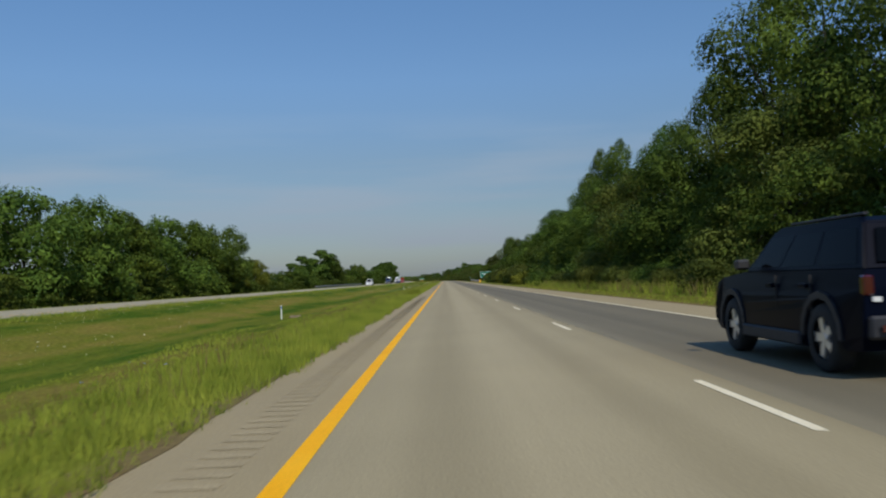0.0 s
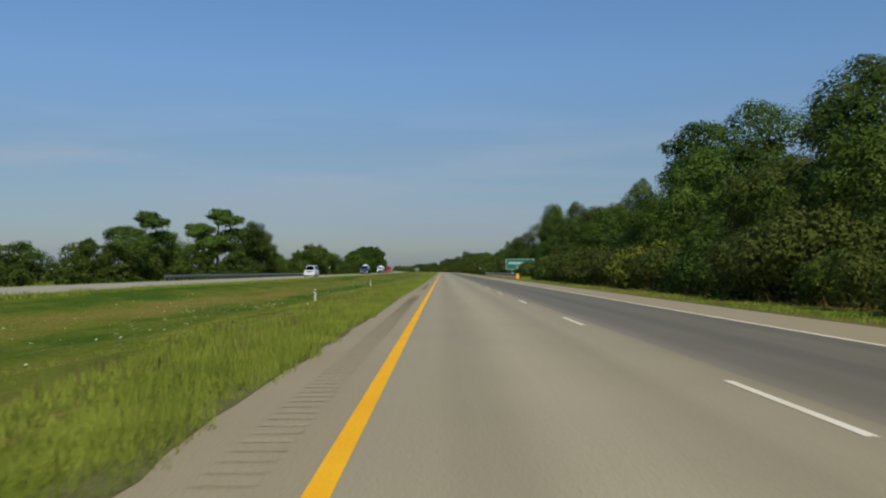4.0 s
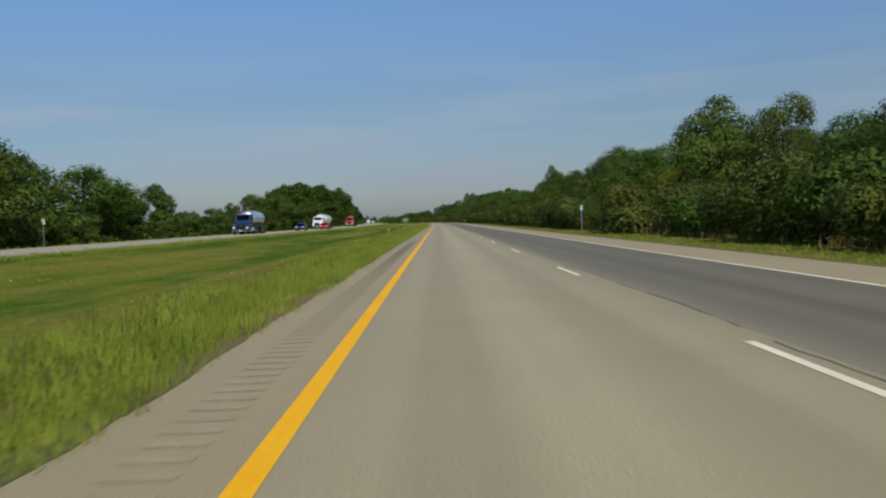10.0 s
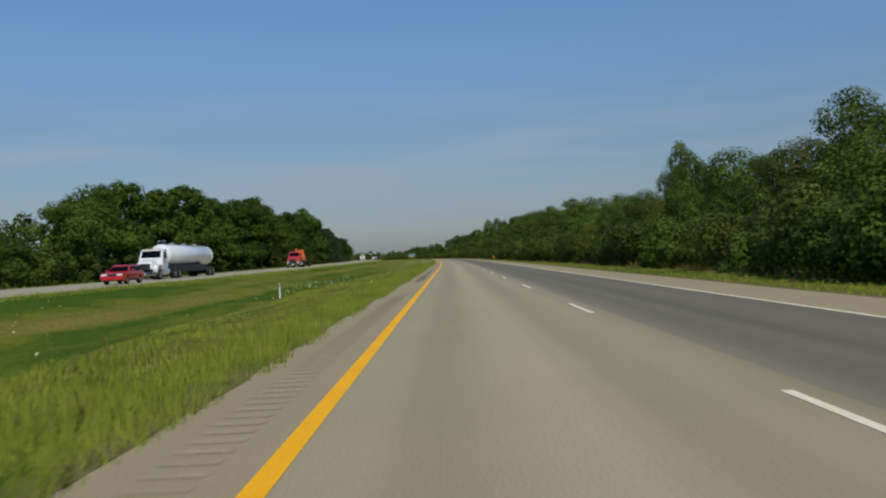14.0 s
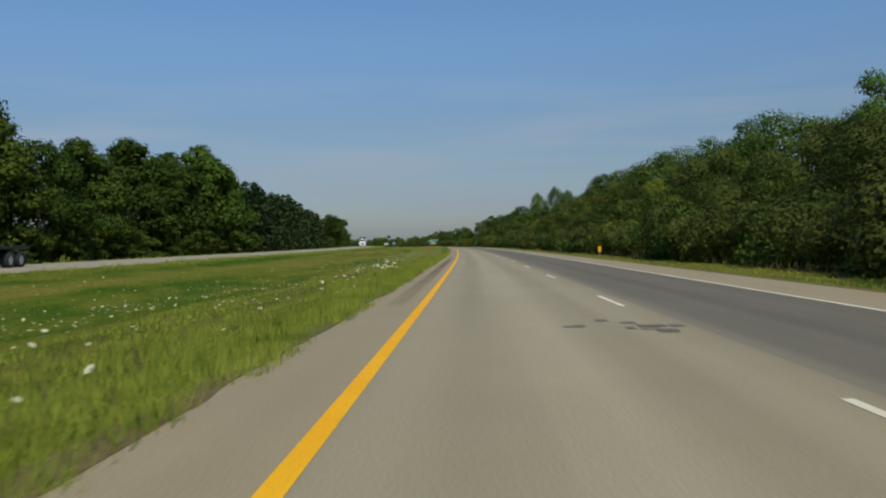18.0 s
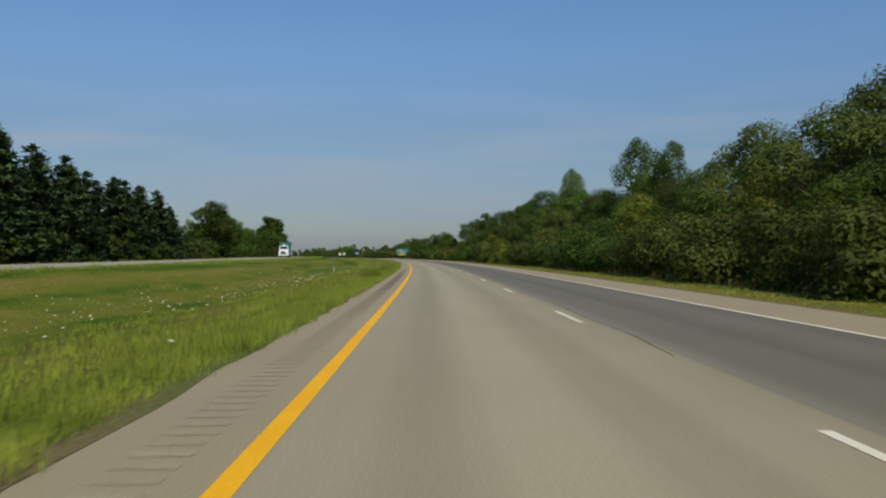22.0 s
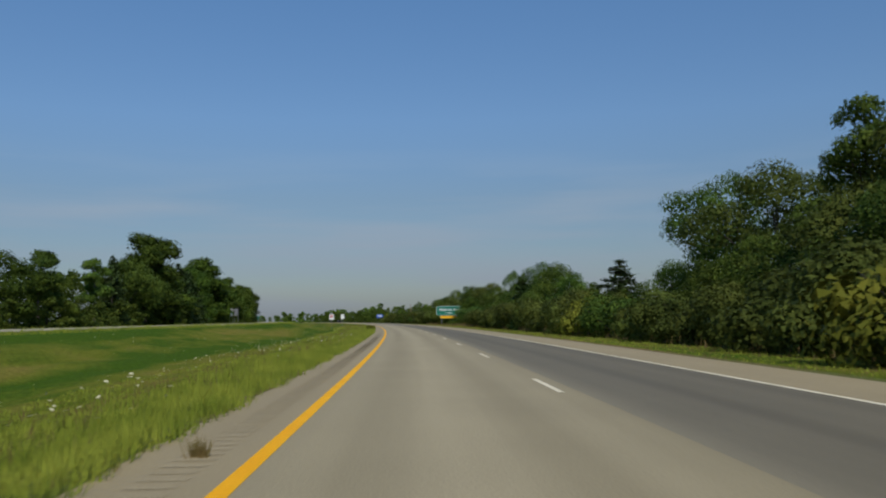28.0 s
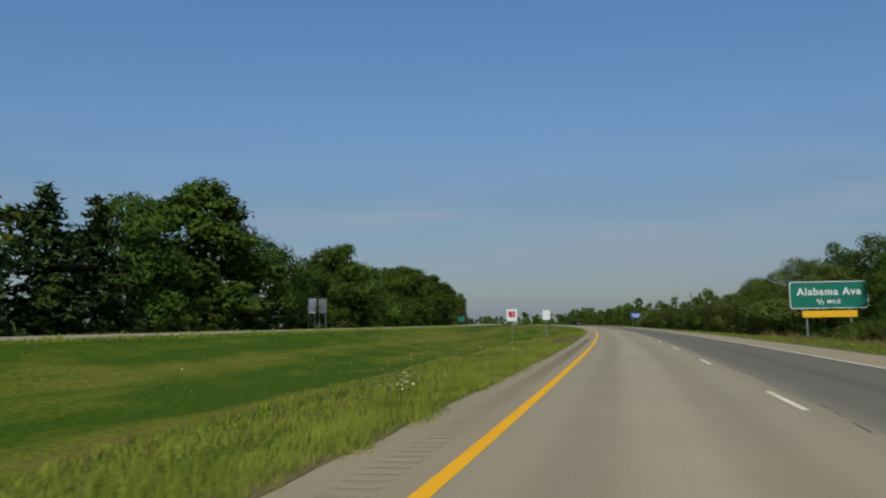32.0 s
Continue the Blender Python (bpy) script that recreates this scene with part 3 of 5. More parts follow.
def pine_tree(height, spread, seed, n_whorl=15):
    """A conifer: straight trunk, whorls of sagging boughs with needle sprays."""
    rng = np.random.default_rng(seed)
    bm = tube((0, 0, -0.9), (0, 0, height * 0.97), 0.016 * height, 0.02, 8, None, False)
    pos, nr = [], []
    for i in range(n_whorl):
        f = i / (n_whorl - 1)
        z = height * (0.08 + 0.88 * f)
        ln = spread * 0.5 * (1 - f) ** 0.8 + 0.25
        for k in range(6):
            a = rng.uniform(0, 6.28)
            q = ln * rng.uniform(0.6, 1.15)
            end = Vector((math.cos(a) * q, math.sin(a) * q, z - 0.12 * q + rng.uniform(-0.2, 0.3)))
            tube((0, 0, z), end, 0.05, 0.015, 4, bm, False)
            m = max(4, int(q * 18))
            t = rng.uniform(0.25, 1.05, m)
            p = np.outer(t, end) + np.array([0, 0, z]) * (1 - t)[:, None] + rng.normal(size=(m, 3)) * [0.22, 0.22, 0.14]
            pos.append(p)
            nr.append(rng.normal(size=(m, 3)) * 0.5 + [0, 0, 0.8])
    pos.append(np.array([[0, 0, height * 0.97 - 0.12 * j] for j in range(5)]) + rng.normal(size=(5, 3)) * 0.05)
    nr.append(rng.normal(size=(5, 3)))
    top = tagged(new("pine_tree"), "pine", "tree")
    part("trunk", bm, BARK, top, "straight brown trunk with boughs")
    pos, nr = np.concatenate(pos), np.concatenate(nr)
    out = pos * [1, 1, 0] / (np.linalg.norm(pos[:, :2], axis=1, keepdims=True) + 0.3) + [0, 0, 0.35] + rng.normal(size=pos.shape) * 0.35
    part("crown", mesh_from("needles", leaf_cards(pos, nr, 0.3, 0.13, rng), 3, [NEEDLE], normals=out), None, top)
    return top


def shrub(height, spread, n, seed, mat):
    rng = np.random.default_rng(seed)
    blobs = []
    for i in range(5):
        a = i * 1.256 + rng.uniform(-0.4, 0.4)
        o = spread * 0.27 * (i > 0)
        blobs.append((math.cos(a) * o, math.sin(a) * o, height * rng.uniform(0.14, 0.5), spread * 0.28, height * rng.uniform(0.36, 0.5)))
    bm = bmesh.new()
    for x, y, z, r, _ in blobs:
        tube((x * 0.15, y * 0.15, -0.7), (x, y, z), 0.04, 0.012, 5, bm, False)
        for _k in range(3):
            o = np.clip(rng.normal(size=3), -0.9, 0.9) * r * 0.7
            tube((x * 0.6, y * 0.6, z * 0.6), (x + o[0], y + o[1], min(z + abs(o[2]), height * 0.85)), 0.02, 0.006, 4, bm, False)
    top = tagged(new("shrub"), "shrub", "shrub")
    part("stem", bm, BARK, top, "thin grey stem")
    cards, nr = crown_leaves(blobs, n, 0.064, 0.046, rng, 0.2, 0.5, core=60)
    part("foliage", mesh_from("foliage", cards, 3, [mat], normals=nr), None, top)
    return top


FINE, COARSE = (0.088, 0.066), (0.132, 0.098)
BROAD = [broad_tree(10, 7.2, 0.3, 13000, 11, LEAF, leaf=FINE), broad_tree(10, 6.2, 0.3, 12500, 12, LEAF, 8, leaf=FINE), broad_tree(10, 7.8, 0.2, 13500, 13, LEAF, 7, leaf=FINE),
         broad_tree(10, 5.4, 0.4, 11800, 14, LEAF, 8, 1.2, leaf=FINE), broad_tree(10, 6.6, 0.3, 15500, 15, LEAF_OLIVE, 7, leaf=(0.08, 0.062))]
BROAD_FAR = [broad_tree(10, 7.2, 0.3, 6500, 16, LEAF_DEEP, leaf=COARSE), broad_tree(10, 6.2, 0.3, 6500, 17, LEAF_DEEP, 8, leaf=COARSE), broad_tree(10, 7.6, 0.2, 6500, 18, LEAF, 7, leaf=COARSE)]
TALL = [broad_tree(16, 8.0, 0.5, 20000, 21, LEAF, 10, 1.1, (0.095, 0.071)), broad_tree(16, 7.0, 0.4, 19500, 22, LEAF, 11, 1.15, (0.095, 0.071)), broad_tree(16, 8.6, 0.6, 20000, 23, LEAF, 9, 1.0, (0.095, 0.071))]
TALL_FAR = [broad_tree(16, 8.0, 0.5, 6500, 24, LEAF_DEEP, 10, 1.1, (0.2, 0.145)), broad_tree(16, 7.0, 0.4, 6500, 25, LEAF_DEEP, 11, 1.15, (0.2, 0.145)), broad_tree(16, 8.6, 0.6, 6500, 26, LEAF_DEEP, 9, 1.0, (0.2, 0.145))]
TAWNY = [broad_tree(10, 6.4, 0.3, 9000, 31, LEAF_YELLOW, 7, leaf=(0.1, 0.075))]
PINES = [pine_tree(13, 7.4, 41, 24), pine_tree(13, 6.6, 42, 26)]
OPEN_PINES = [broad_tree(14, 8.0, 3.6, 3600, 43, LEAF, 7, 0.7, (0.2, 0.145)), broad_tree(14, 7.0, 4.6, 3200, 44, LEAF, 6, 0.6, (0.2, 0.145))]
OPEN = [broad_tree(13, 6.6, 2.2, 8000, 45, LEAF, 9, 0.75, (0.11, 0.08)), broad_tree(13, 6.0, 2.8, 7500, 46, LEAF, 8, 0.8, (0.11, 0.08))]
SHRUBS = [shrub(2.8, 4.4, 5600, 51, LEAF_OLIVE), shrub(2.6, 4.0, 5400, 52, LEAF_OLIVE), shrub(3.0, 4.2, 5400, 53, LEAF), shrub(2.4, 3.8, 5200, 54, LEAF_YELLOW)]

# tree tops along the wood beside our carriageway: metres along the road, height (the row stands about 27 m right of the yellow line)
TOPS_R_FIRST = [(40, 20), (52, 21), (62, 22), (71, 22.4), (84, 20.2), (97, 17.5), (112, 17.4), (126, 20.2), (139, 20.8), (152, 17.6), (165, 16.6), (180, 14.6), (198, 15.4), (212, 13.4), (238, 13.2),
                (248, 11.4), (257, 11.6), (268, 12.0), (278, 12.6), (287, 14.2), (300, 12.4), (335, 14.6), (351, 7.8), (365, 7.4), (392, 10.4), (405, 9.6), (416, 9.4), (427, 10.7), (440, 11.2), (454, 10.4), (465, 9.7), (475, 10.2),
                (487, 10.7), (499, 9.2), (510, 9.9), (520, 9.6), (531, 8.9), (541, 8.7)]
TOPS_R_LAST = [(552, 8.8), (562, 9.7), (572, 9.9), (586, 10.8), (603, 11.8), (617, 10.4), (626, 11.6), (636, 12.2), (646, 11.9), (657, 12.2), (671, 12.9), (683, 12.8), (696, 13.1), (707, 13.3), (717, 12.9), (728, 12.4),
               (744, 11.5), (758, 10.2), (768, 9.8), (793, 10.4), (801, 11.0), (810, 11.6), (824, 11.4), (836, 13.6), (870, 10.9), (880, 12.0), (890, 12.5), (905, 11), (934, 6.0), (950, 4.8), (973, 5.2), (981, 7.8), (1012, 8.6),
               (1040, 8.2), (1052, 9.4), (1063, 9.0), (1074, 9.6), (1090, 10.2), (1110, 10.0), (1124, 8.0), (1150, 6.8), (1200, 6.6), (1300, 6.8), (1500, 7)]
# beyond the far carriageway, about 38 m left of the yellow line
TOPS_L_FIRST = [(70, 11.4), (87, 11.7), (100, 11.9), (113, 11.5), (126, 11.8), (141, 12.1), (150, 11.9), (166, 7.2), (178, 7.0), (192, 4.8), (206, 4.4), (222, 5.2), (232, 7.0), (252, 5.6), (262, 5.4), (292, 5.6), (306, 11.8), (316, 10.4), (328, 5.7), (338, 4.4),
                (352, 4.0), (366, 4.6), (376, 7.4), (385, 9.7), (394, 9.0), (408, 8.9), (418, 6.8), (434, 8.0), (447, 4.4), (460, 5.0), (474, 4.6), (486, 5.2), (498, 8.6), (511, 5.4), (523, 8.8), (533, 11.4), (542, 12.4), (554, 12.4)]
TOPS_L_LAST = [(566, 13.9), (578, 12.8), (590, 12.8), (602, 14.0), (614, 15.2), (626, 14.0), (636, 11.6), (645, 12.8), (660, 14.4), (673, 14.2), (688, 16.8), (699, 14.2), (715, 14.0), (733, 12.4), (763, 12.8), (781, 12.0), (792, 10.8), (806, 12), (817, 10.6),
               (829, 7.4), (842, 4.2), (870, 10.8), (887, 9.2), (898, 7.8), (910, 8.1), (926, 6.4), (940, 6.0), (952, 8.2), (966, 7.0), (999, 10.6), (1024, 11.4), (1054, 12.2), (1082, 11.4), (1096, 7.6), (1106, 9.6), (1118, 13.4), (1132, 11.6), (1147, 11.6),
               (1161, 12.4), (1175, 13.6), (1190, 12.4), (1205, 13.0), (1221, 14.0), (1240, 14.6), (1270, 14.6), (1320, 14.6), (1400, 13), (1500, 12)]
TOPS_R, TOPS_L = TOPS_R_FIRST + TOPS_R_LAST, TOPS_L_FIRST + TOPS_L_LAST


def wood_height(side, s):
    tops = TOPS_R if side > 0 else TOPS_L
    return float(np.interp(s, [q[0] for q in tops], [q[1] for q in tops]))


def place_tree(kind, s, u, h, stock, label, group, wide=1.0):
    src = stock[RNG.integers(len(stock))]
    k = h / src_height[src.name]
    m = at(s, u, float(ground_z(s, u)), RNG.uniform(0, 360), (k * wide * RNG.uniform(0.9, 1.15), k * wide * RNG.uniform(0.9, 1.15), k))
    ob = copy_thing(src, m)
    tagged(ob, label, kind, group)
    return ob


src_height = {}
for q in BROAD + BROAD_FAR + TALL + TALL_FAR + TAWNY + PINES + OPEN_PINES + OPEN + SHRUBS:
    leaves = next(o for o in q.children if o.name.startswith(("crown", "foliage"))).data
    co = np.empty(len(leaves.vertices) * 3, np.float32)
    leaves.vertices.foreach_get("co", co)
    src_height[q.name] = float(np.quantile(co[2::3], 0.995))

# the row of tall trees that makes the wood's skyline beside our carriageway
for s, h in [q for q in TOPS_R if q[0] < 1130]:
    u = 27.0 + RNG.uniform(-0.8, 0.8)
    if 940 < s < 976:
        place_tree("tree", s, 24.5, h, BROAD, "small leafy tree at the edge of the verge", "roadside trees")
    elif h > 13.0:
        place_tree("tree", s, u, h, TALL, "tall leafy deciduous tree with dense dark green crown", "roadside trees", 1.1 if h < 16 else 0.85)
    else:
        place_tree("tree", s, u, h, BROAD, "leafy green deciduous tree in the wood", "roadside trees", RNG.uniform(1.0, 1.25))
# lower trees before them, down to the wood's edge
s = 38.0
while s < 1130:
    h = wood_height(1, s)
    u = 21.3 + RNG.uniform(-1.2, 1.2)
    if 262 < s < 300 or 1012 < s < 1066:
        u += 2.5
    hh = min(h * RNG.uniform(0.5, 0.74), 11.5)
    if hh > 4.2 and not 940 < s < 970 and not 986 < s < 1034:
        if RNG.random() < 0.09:
            place_tree("tree", s, u - 1, hh * 0.9, TAWNY, "deciduous tree with yellowing leaves", "roadside trees")
        elif RNG.random() < 0.4:
            place_tree("tree", s, u - 0.6, hh, BROAD[4:], "olive-green young tree at the wood's edge", "roadside trees", 1.15)
        else:
            place_tree("tree", s, u, hh, BROAD[:4], "leafy green deciduous tree at the wood's edge", "roadside trees", 1.1)
    s += max(8.6, 0.84 * h) * RNG.uniform(0.85, 1.15)
# shrubs along the verge
s = 34.0
while s < 1180:
    thin = s < 130
    u = (15.6 if thin else 14.9) + RNG.uniform(-0.5, 0.9)
    if 238 < s < 330:
        u += 1.2
    if 1004 < s < 1062:
        u += 2.6
    low = 262 < s < 296 or 1026 < s < 1062
    h = RNG.uniform(0.9, 1.4) if low else RNG.uniform(1.5, 2.6) if thin else RNG.uniform(2.2, 3.7)
    if not thin:
        u = max(u, 12.8 + 0.78 * h)
    if abs(s - 377.6) < 5:
        u += 0.8
    place_tree("shrub", s, u, h, SHRUBS[:3] if RNG.random() < 0.97 else SHRUBS[3:], "dense olive-green shrub along the grass verge", "verge shrubs", 1.05)
    s += RNG.uniform(3.4, 4.6)
# beyond the far carriageway
for s, h in TOPS_L:
    if 708 < s < 835 or s > 1225:
        continue
    u = -38.2 - 0.08 * h + RNG.uniform(-0.5, 0.5)
    if h > 12.2:
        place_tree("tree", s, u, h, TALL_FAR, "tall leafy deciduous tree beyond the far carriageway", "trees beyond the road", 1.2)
    elif h > 3.9:
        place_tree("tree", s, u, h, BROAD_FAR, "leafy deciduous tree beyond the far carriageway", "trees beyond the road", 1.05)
s = 711.0
while s < 832:
    h = wood_height(-1, s)
    place_tree("tree", s, -38.8 + RNG.uniform(-1.0, 0.8), h * RNG.uniform(0.9, 1.04), PINES, "dark green pine in a dense row", "trees beyond the road", 1.25)
    s += RNG.uniform(3.6, 5.2)
ALONE = [  # along, right of the line, height, stock, width, label
    (311, 25, 15.2, TALL, 0.85, "tall willow-like tree rising above the wood"), (318, 25.6, 16.3, TALL, 0.85, "tall willow-like tree rising above the wood"),
    (226, 31, 18.6, OPEN, 1.25, "tall dark tree with an open, tiered crown"), (157, 28, 19.6, OPEN, 0.7, "slender sparse tree rising above the wood"),
    (367, 23.4, 8.8, BROAD, 0.9, "rounded leafy tree at the wood's edge"), (380, 23.6, 10.5, BROAD, 1.15, "broad rounded tree at the wood's edge"),
    (553, 34, 16, BROAD, 0.72, "tall pale green tree rising above the wood"), (551, 33.6, 13, TALL, 0.75, "tall leafy tree rising above the wood"),
    (612, 27, 12.0, OPEN, 0.8, "slender tree with a sparse open crown"), (675, 23, 9.6, TAWNY, 1.0, "deciduous tree with yellowing crown"), (650, 21.5, 8.2, TAWNY, 0.9, "deciduous tree with yellowing crown"),
    (787, 29.5, 16.3, TALL, 1.05, "tall many-lobed tree above the shrubs"), (779, 31, 15.0, TALL, 0.6, "tall many-lobed tree above the shrubs"), (782, 29, 11.5, BROAD, 0.9, "leafy tree below taller crowns"),
    (841, 33, 18, TALL, 0.95, "tall slender dark tree at the wood's edge"), (844, 25.5, 12.2, OPEN, 1.0, "tall tree with open crown and bare trunk"), (851, 26, 12.4, OPEN, 1.0, "tall tree with open crown and bare trunk"), (859, 26, 12.0, OPEN, 1.0, "tall tree with open crown and bare trunk"),
    (907, 25.5, 13.0, OPEN, 0.85, "tall tree with an open airy crown"), (917, 25, 11.4, BROAD, 1.0, "broad rounded tree at the wood's edge"), (926, 25.4, 12.1, BROAD, 0.9, "broad rounded tree at the wood's edge"),
    (941, 21.6, 6.7, PINES, 1.6, "young pine among low trees"), (991, 26.5, 9.8, BROAD, 0.9, "rounded leafy tree among low trees"), (1000, 26.5, 10.4, BROAD, 1.15, "broad rounded tree among low trees"), (1004.2, 24, 8.9, PINES, 1.6, "dense dark pine beside the verge"), (1018.3, 25, 10.2, TALL, 0.7, "slender upright tree with an open crown"),
    (327.5, 20, 6.2, TAWNY, 1.0, "young yellow-green tree before the wood"), (460, 20, 6.0, TAWNY, 1.0, "low tree with yellowing leaves"),
    (240, -38.5, 9.5, OPEN_PINES, 1.2, "tree with bare lower trunk and open crown"), (247, -38.0, 7.2, BROAD_FAR, 1.0, "leafy deciduous tree beyond the far carriageway"), (276, -38.4, 12.4, OPEN_PINES, 1.15, "tall tree with bare lower trunk and open, tiered crown"), (268, -38.8, 9.4, OPEN_PINES, 1.0, "tree with bare lower trunk and open crown"),
    (154, -36.6, 8.4, TAWNY, 1.0, "deciduous tree with brown-yellow leaves"), (177, -36.8, 6.8, TAWNY, 1.0, "small tree with orange-brown autumn leaves"),
    (856, -38.0, 11.7, BROAD_FAR, 1.25, "round yellow-green tree beyond the far carriageway"), (961, -38, 8.9, OPEN_PINES, 0.9, "sparse grey-green tree with an open crown"), (980, -38, 9.3, OPEN_PINES, 0.8, "sparse grey-green tree with an open crown"), (988, -38, 10.0, PINES, 1.0, "dark pine beyond the far carriageway"),
    (1012, -39.2, 15.6, TALL_FAR, 1.35, "tall rounded tree beyond the far carriageway"), (1033, -38, 11.9, PINES, 1.3, "dark pine beyond the far carriageway"), (1041, -38, 10.8, PINES, 1.3, "dark pine beyond the far carriageway"), (1048, -38.5, 11, PINES, 1.2, "dark pine beyond the far carriageway"),
    (1068, -39.2, 15.5, TALL_FAR, 1.6, "tall broad rounded tree beyond the far carriageway")]
for s, u, h, stock, wide, label in ALONE:
    place_tree("tree", s, u, h, stock, label, "roadside trees" if u > 0 else "trees beyond the road", wide)
for s, u, h in ((815.5, 14.6, 2.2), (827, 14.8, 2.2), (822.7, 15.6, 2.9)):
    place_tree("shrub", s, u, h, SHRUBS[3:], "yellow-green shrub along the grass verge", "verge shrubs", 1.1)
EDGE_TUFTS = []
for s, u, h in ((662.2, -1.98, 0.42), (725.5, -2.0, 0.45), (749.0, -1.95, 0.45), (753.5, -2.0, 0.6), (760.3, -2.3, 0.55), (968.8, -1.6, 0.4), (975.7, -1.7, 0.5), (77.0, -1.65, 0.4), (757.0, -2.1, 0.45)):
    EDGE_TUFTS.append((s - 0.7, s + 0.7, u - 0.45, u + 0.45, 420, h * 1.35, 0.011))
for src in OPEN + BROAD + TALL + BROAD_FAR + TALL_FAR + TAWNY + PINES + OPEN_PINES + SHRUBS:
    for o in list(src.children_recursive) + [src]:
        bpy.data.objects.remove(o)


def wood_mass(name, spots, n_each, label, mat, seed, long=0.27, wide=0.2, core=8, card=0.27):
    """Trees behind the wood's edge and in the distance, joined into one mesh of leaves and trunks."""
    rng = np.random.default_rng(seed)
    out, normals = [], []
    for s, u, h, w in spots:
        x, y, _ = road(s, u)
        z = float(ground_z(s, u))
        blobs = [(rng.uniform(-1, 1) * w * 0.25, rng.uniform(-1, 1) * w * 0.25, h * f, w * 0.3 * (1.15 - 0.5 * f), h * 0.2) for f in (0.12, 0.3, 0.5, 0.66, 0.82)]
        k = h / 10
        v, nr = crown_leaves(blobs, n_each, long * k, wide * k, rng, far=True, core=core, card=card)
        out.append(v + [x, y, z])
        normals.append(nr)
    ob = part(name, mesh_from(name, np.concatenate(out), 3, [mat], normals=np.concatenate(normals)), None)
    return tagged(ob, label, "trees", kind="stuff")


spots = []
s = 30.0
while s < 1480:
    h = wood_height(1, s)
    spots.append((s + RNG.uniform(-2, 2), (32 if s < 1124 else 22) + RNG.uniform(-2, 2), h * (RNG.uniform(0.72, 0.92) if s < 1124 else RNG.uniform(0.7, 1.1)), max(6, h * 0.65)))
    s += max(4.5, 0.46 * h)
wood_mass("wood", [q for q in spots if not 938 < q[0] < 975], 900, "dense leafy wood behind the roadside trees", LEAF, 61, 0.22, 0.165)
spots = []
s = 60.0
while s < 1500:
    h = wood_height(-1, s)
    if h > 6.5:
        spots.append((s, (-43.5 if s < 1225 else -40) + RNG.uniform(-1.5, 1.5), h * RNG.uniform(0.82, 0.98), max(6, h * 0.62)))
    s += max(4.5, 0.42 * h)
wood_mass("wood", spots, 600, "leafy wood beyond the far carriageway", LEAF, 62)
spots = []
s = 38.0
while s < 1200:
    h = min(wood_height(1, s) * RNG.uniform(0.36, 0.58), 7.5)
    if h > 3.0 and not 940 < s < 972 and not 986 < s < 1064 and not 256 < s < 298 and not 836 < s < 866:
        spots.append((s, 18.6 + RNG.uniform(-0.8, 1.4), h, h * 0.85))
    s += RNG.uniform(3.4, 5.4)
wood_mass("young_trees", spots, 1800, "young leafy trees filling the wood's edge", LEAF, 64, 0.125, 0.094, 26, 0.15)
spots = []
s = 74.0
while s < 1450:
    spots.append((s, -36.6 + RNG.uniform(-0.6, 0.6), min(wood_height(-1, s) * 0.85, RNG.uniform(2.2, 4.2)), RNG.uniform(3.4, 4.6)))
    s += RNG.uniform(3.0, 5)
wood_mass("far_shrubs", spots, 800, "green shrubs beyond the far carriageway", LEAF, 65, 0.42, 0.3)
spots = []
s = 32.0
while s < 1230:
    low = 0.6 if 262 < s < 296 or 1026 < s < 1062 else 1.0
    spots.append((s, (18.5 if 1000 < s < 1060 else 16.6) + RNG.uniform(-0.8, 1.0), RNG.uniform(1.3, 2.2) * low, RNG.uniform(2.4, 3.4)))
    s += RNG.uniform(1.8, 2.6)
wood_mass("undergrowth", spots, 330, "dark tangled undergrowth at the foot of the wood", LEAF_OLIVE, 66, 0.33, 0.24, 22, 0.16)
# low tree lines far off, and the woods ahead where the road bends away
spots = []
for i in range(150):
    spots.append((RNG.uniform(60, 1500), -RNG.uniform(150, 330), RNG.uniform(6, 10), RNG.uniform(9, 14)))
for i in range(130):
    spots.append((1300 + RNG.uniform(0, 900), RNG.uniform(15, 200), RNG.uniform(8, 11), RNG.uniform(8, 12)))
for i in range(60):
    spots.append((1430 + RNG.uniform(0, 800), -RNG.uniform(44, 200), RNG.uniform(7, 10), RNG.uniform(8, 12)))
wood_mass("distant_wood", spots, 350, "hazy green tree line in the distance", LEAF, 63, 0.7, 0.5)


# ---------------------------------------------------------------- grass and flowers


_cells = np.random.default_rng(77).random((64, 64))


def lumps_at(a, b):
    """Smooth random lumps, 0 to 1, one to each unit."""
    i, j = np.floor(a).astype(int), np.floor(b).astype(int)
    fa, fb = a - i, b - j
    fa, fb = fa * fa * (3 - 2 * fa), fb * fb * (3 - 2 * fb)
    c = lambda p, q: _cells[p % 64, (q + (p // 64) * 7) % 64]
    return (c(i, j) * (1 - fa) + c(i + 1, j) * fa) * (1 - fb) + (c(i, j + 1) * (1 - fa) + c(i + 1, j + 1) * fa) * fb


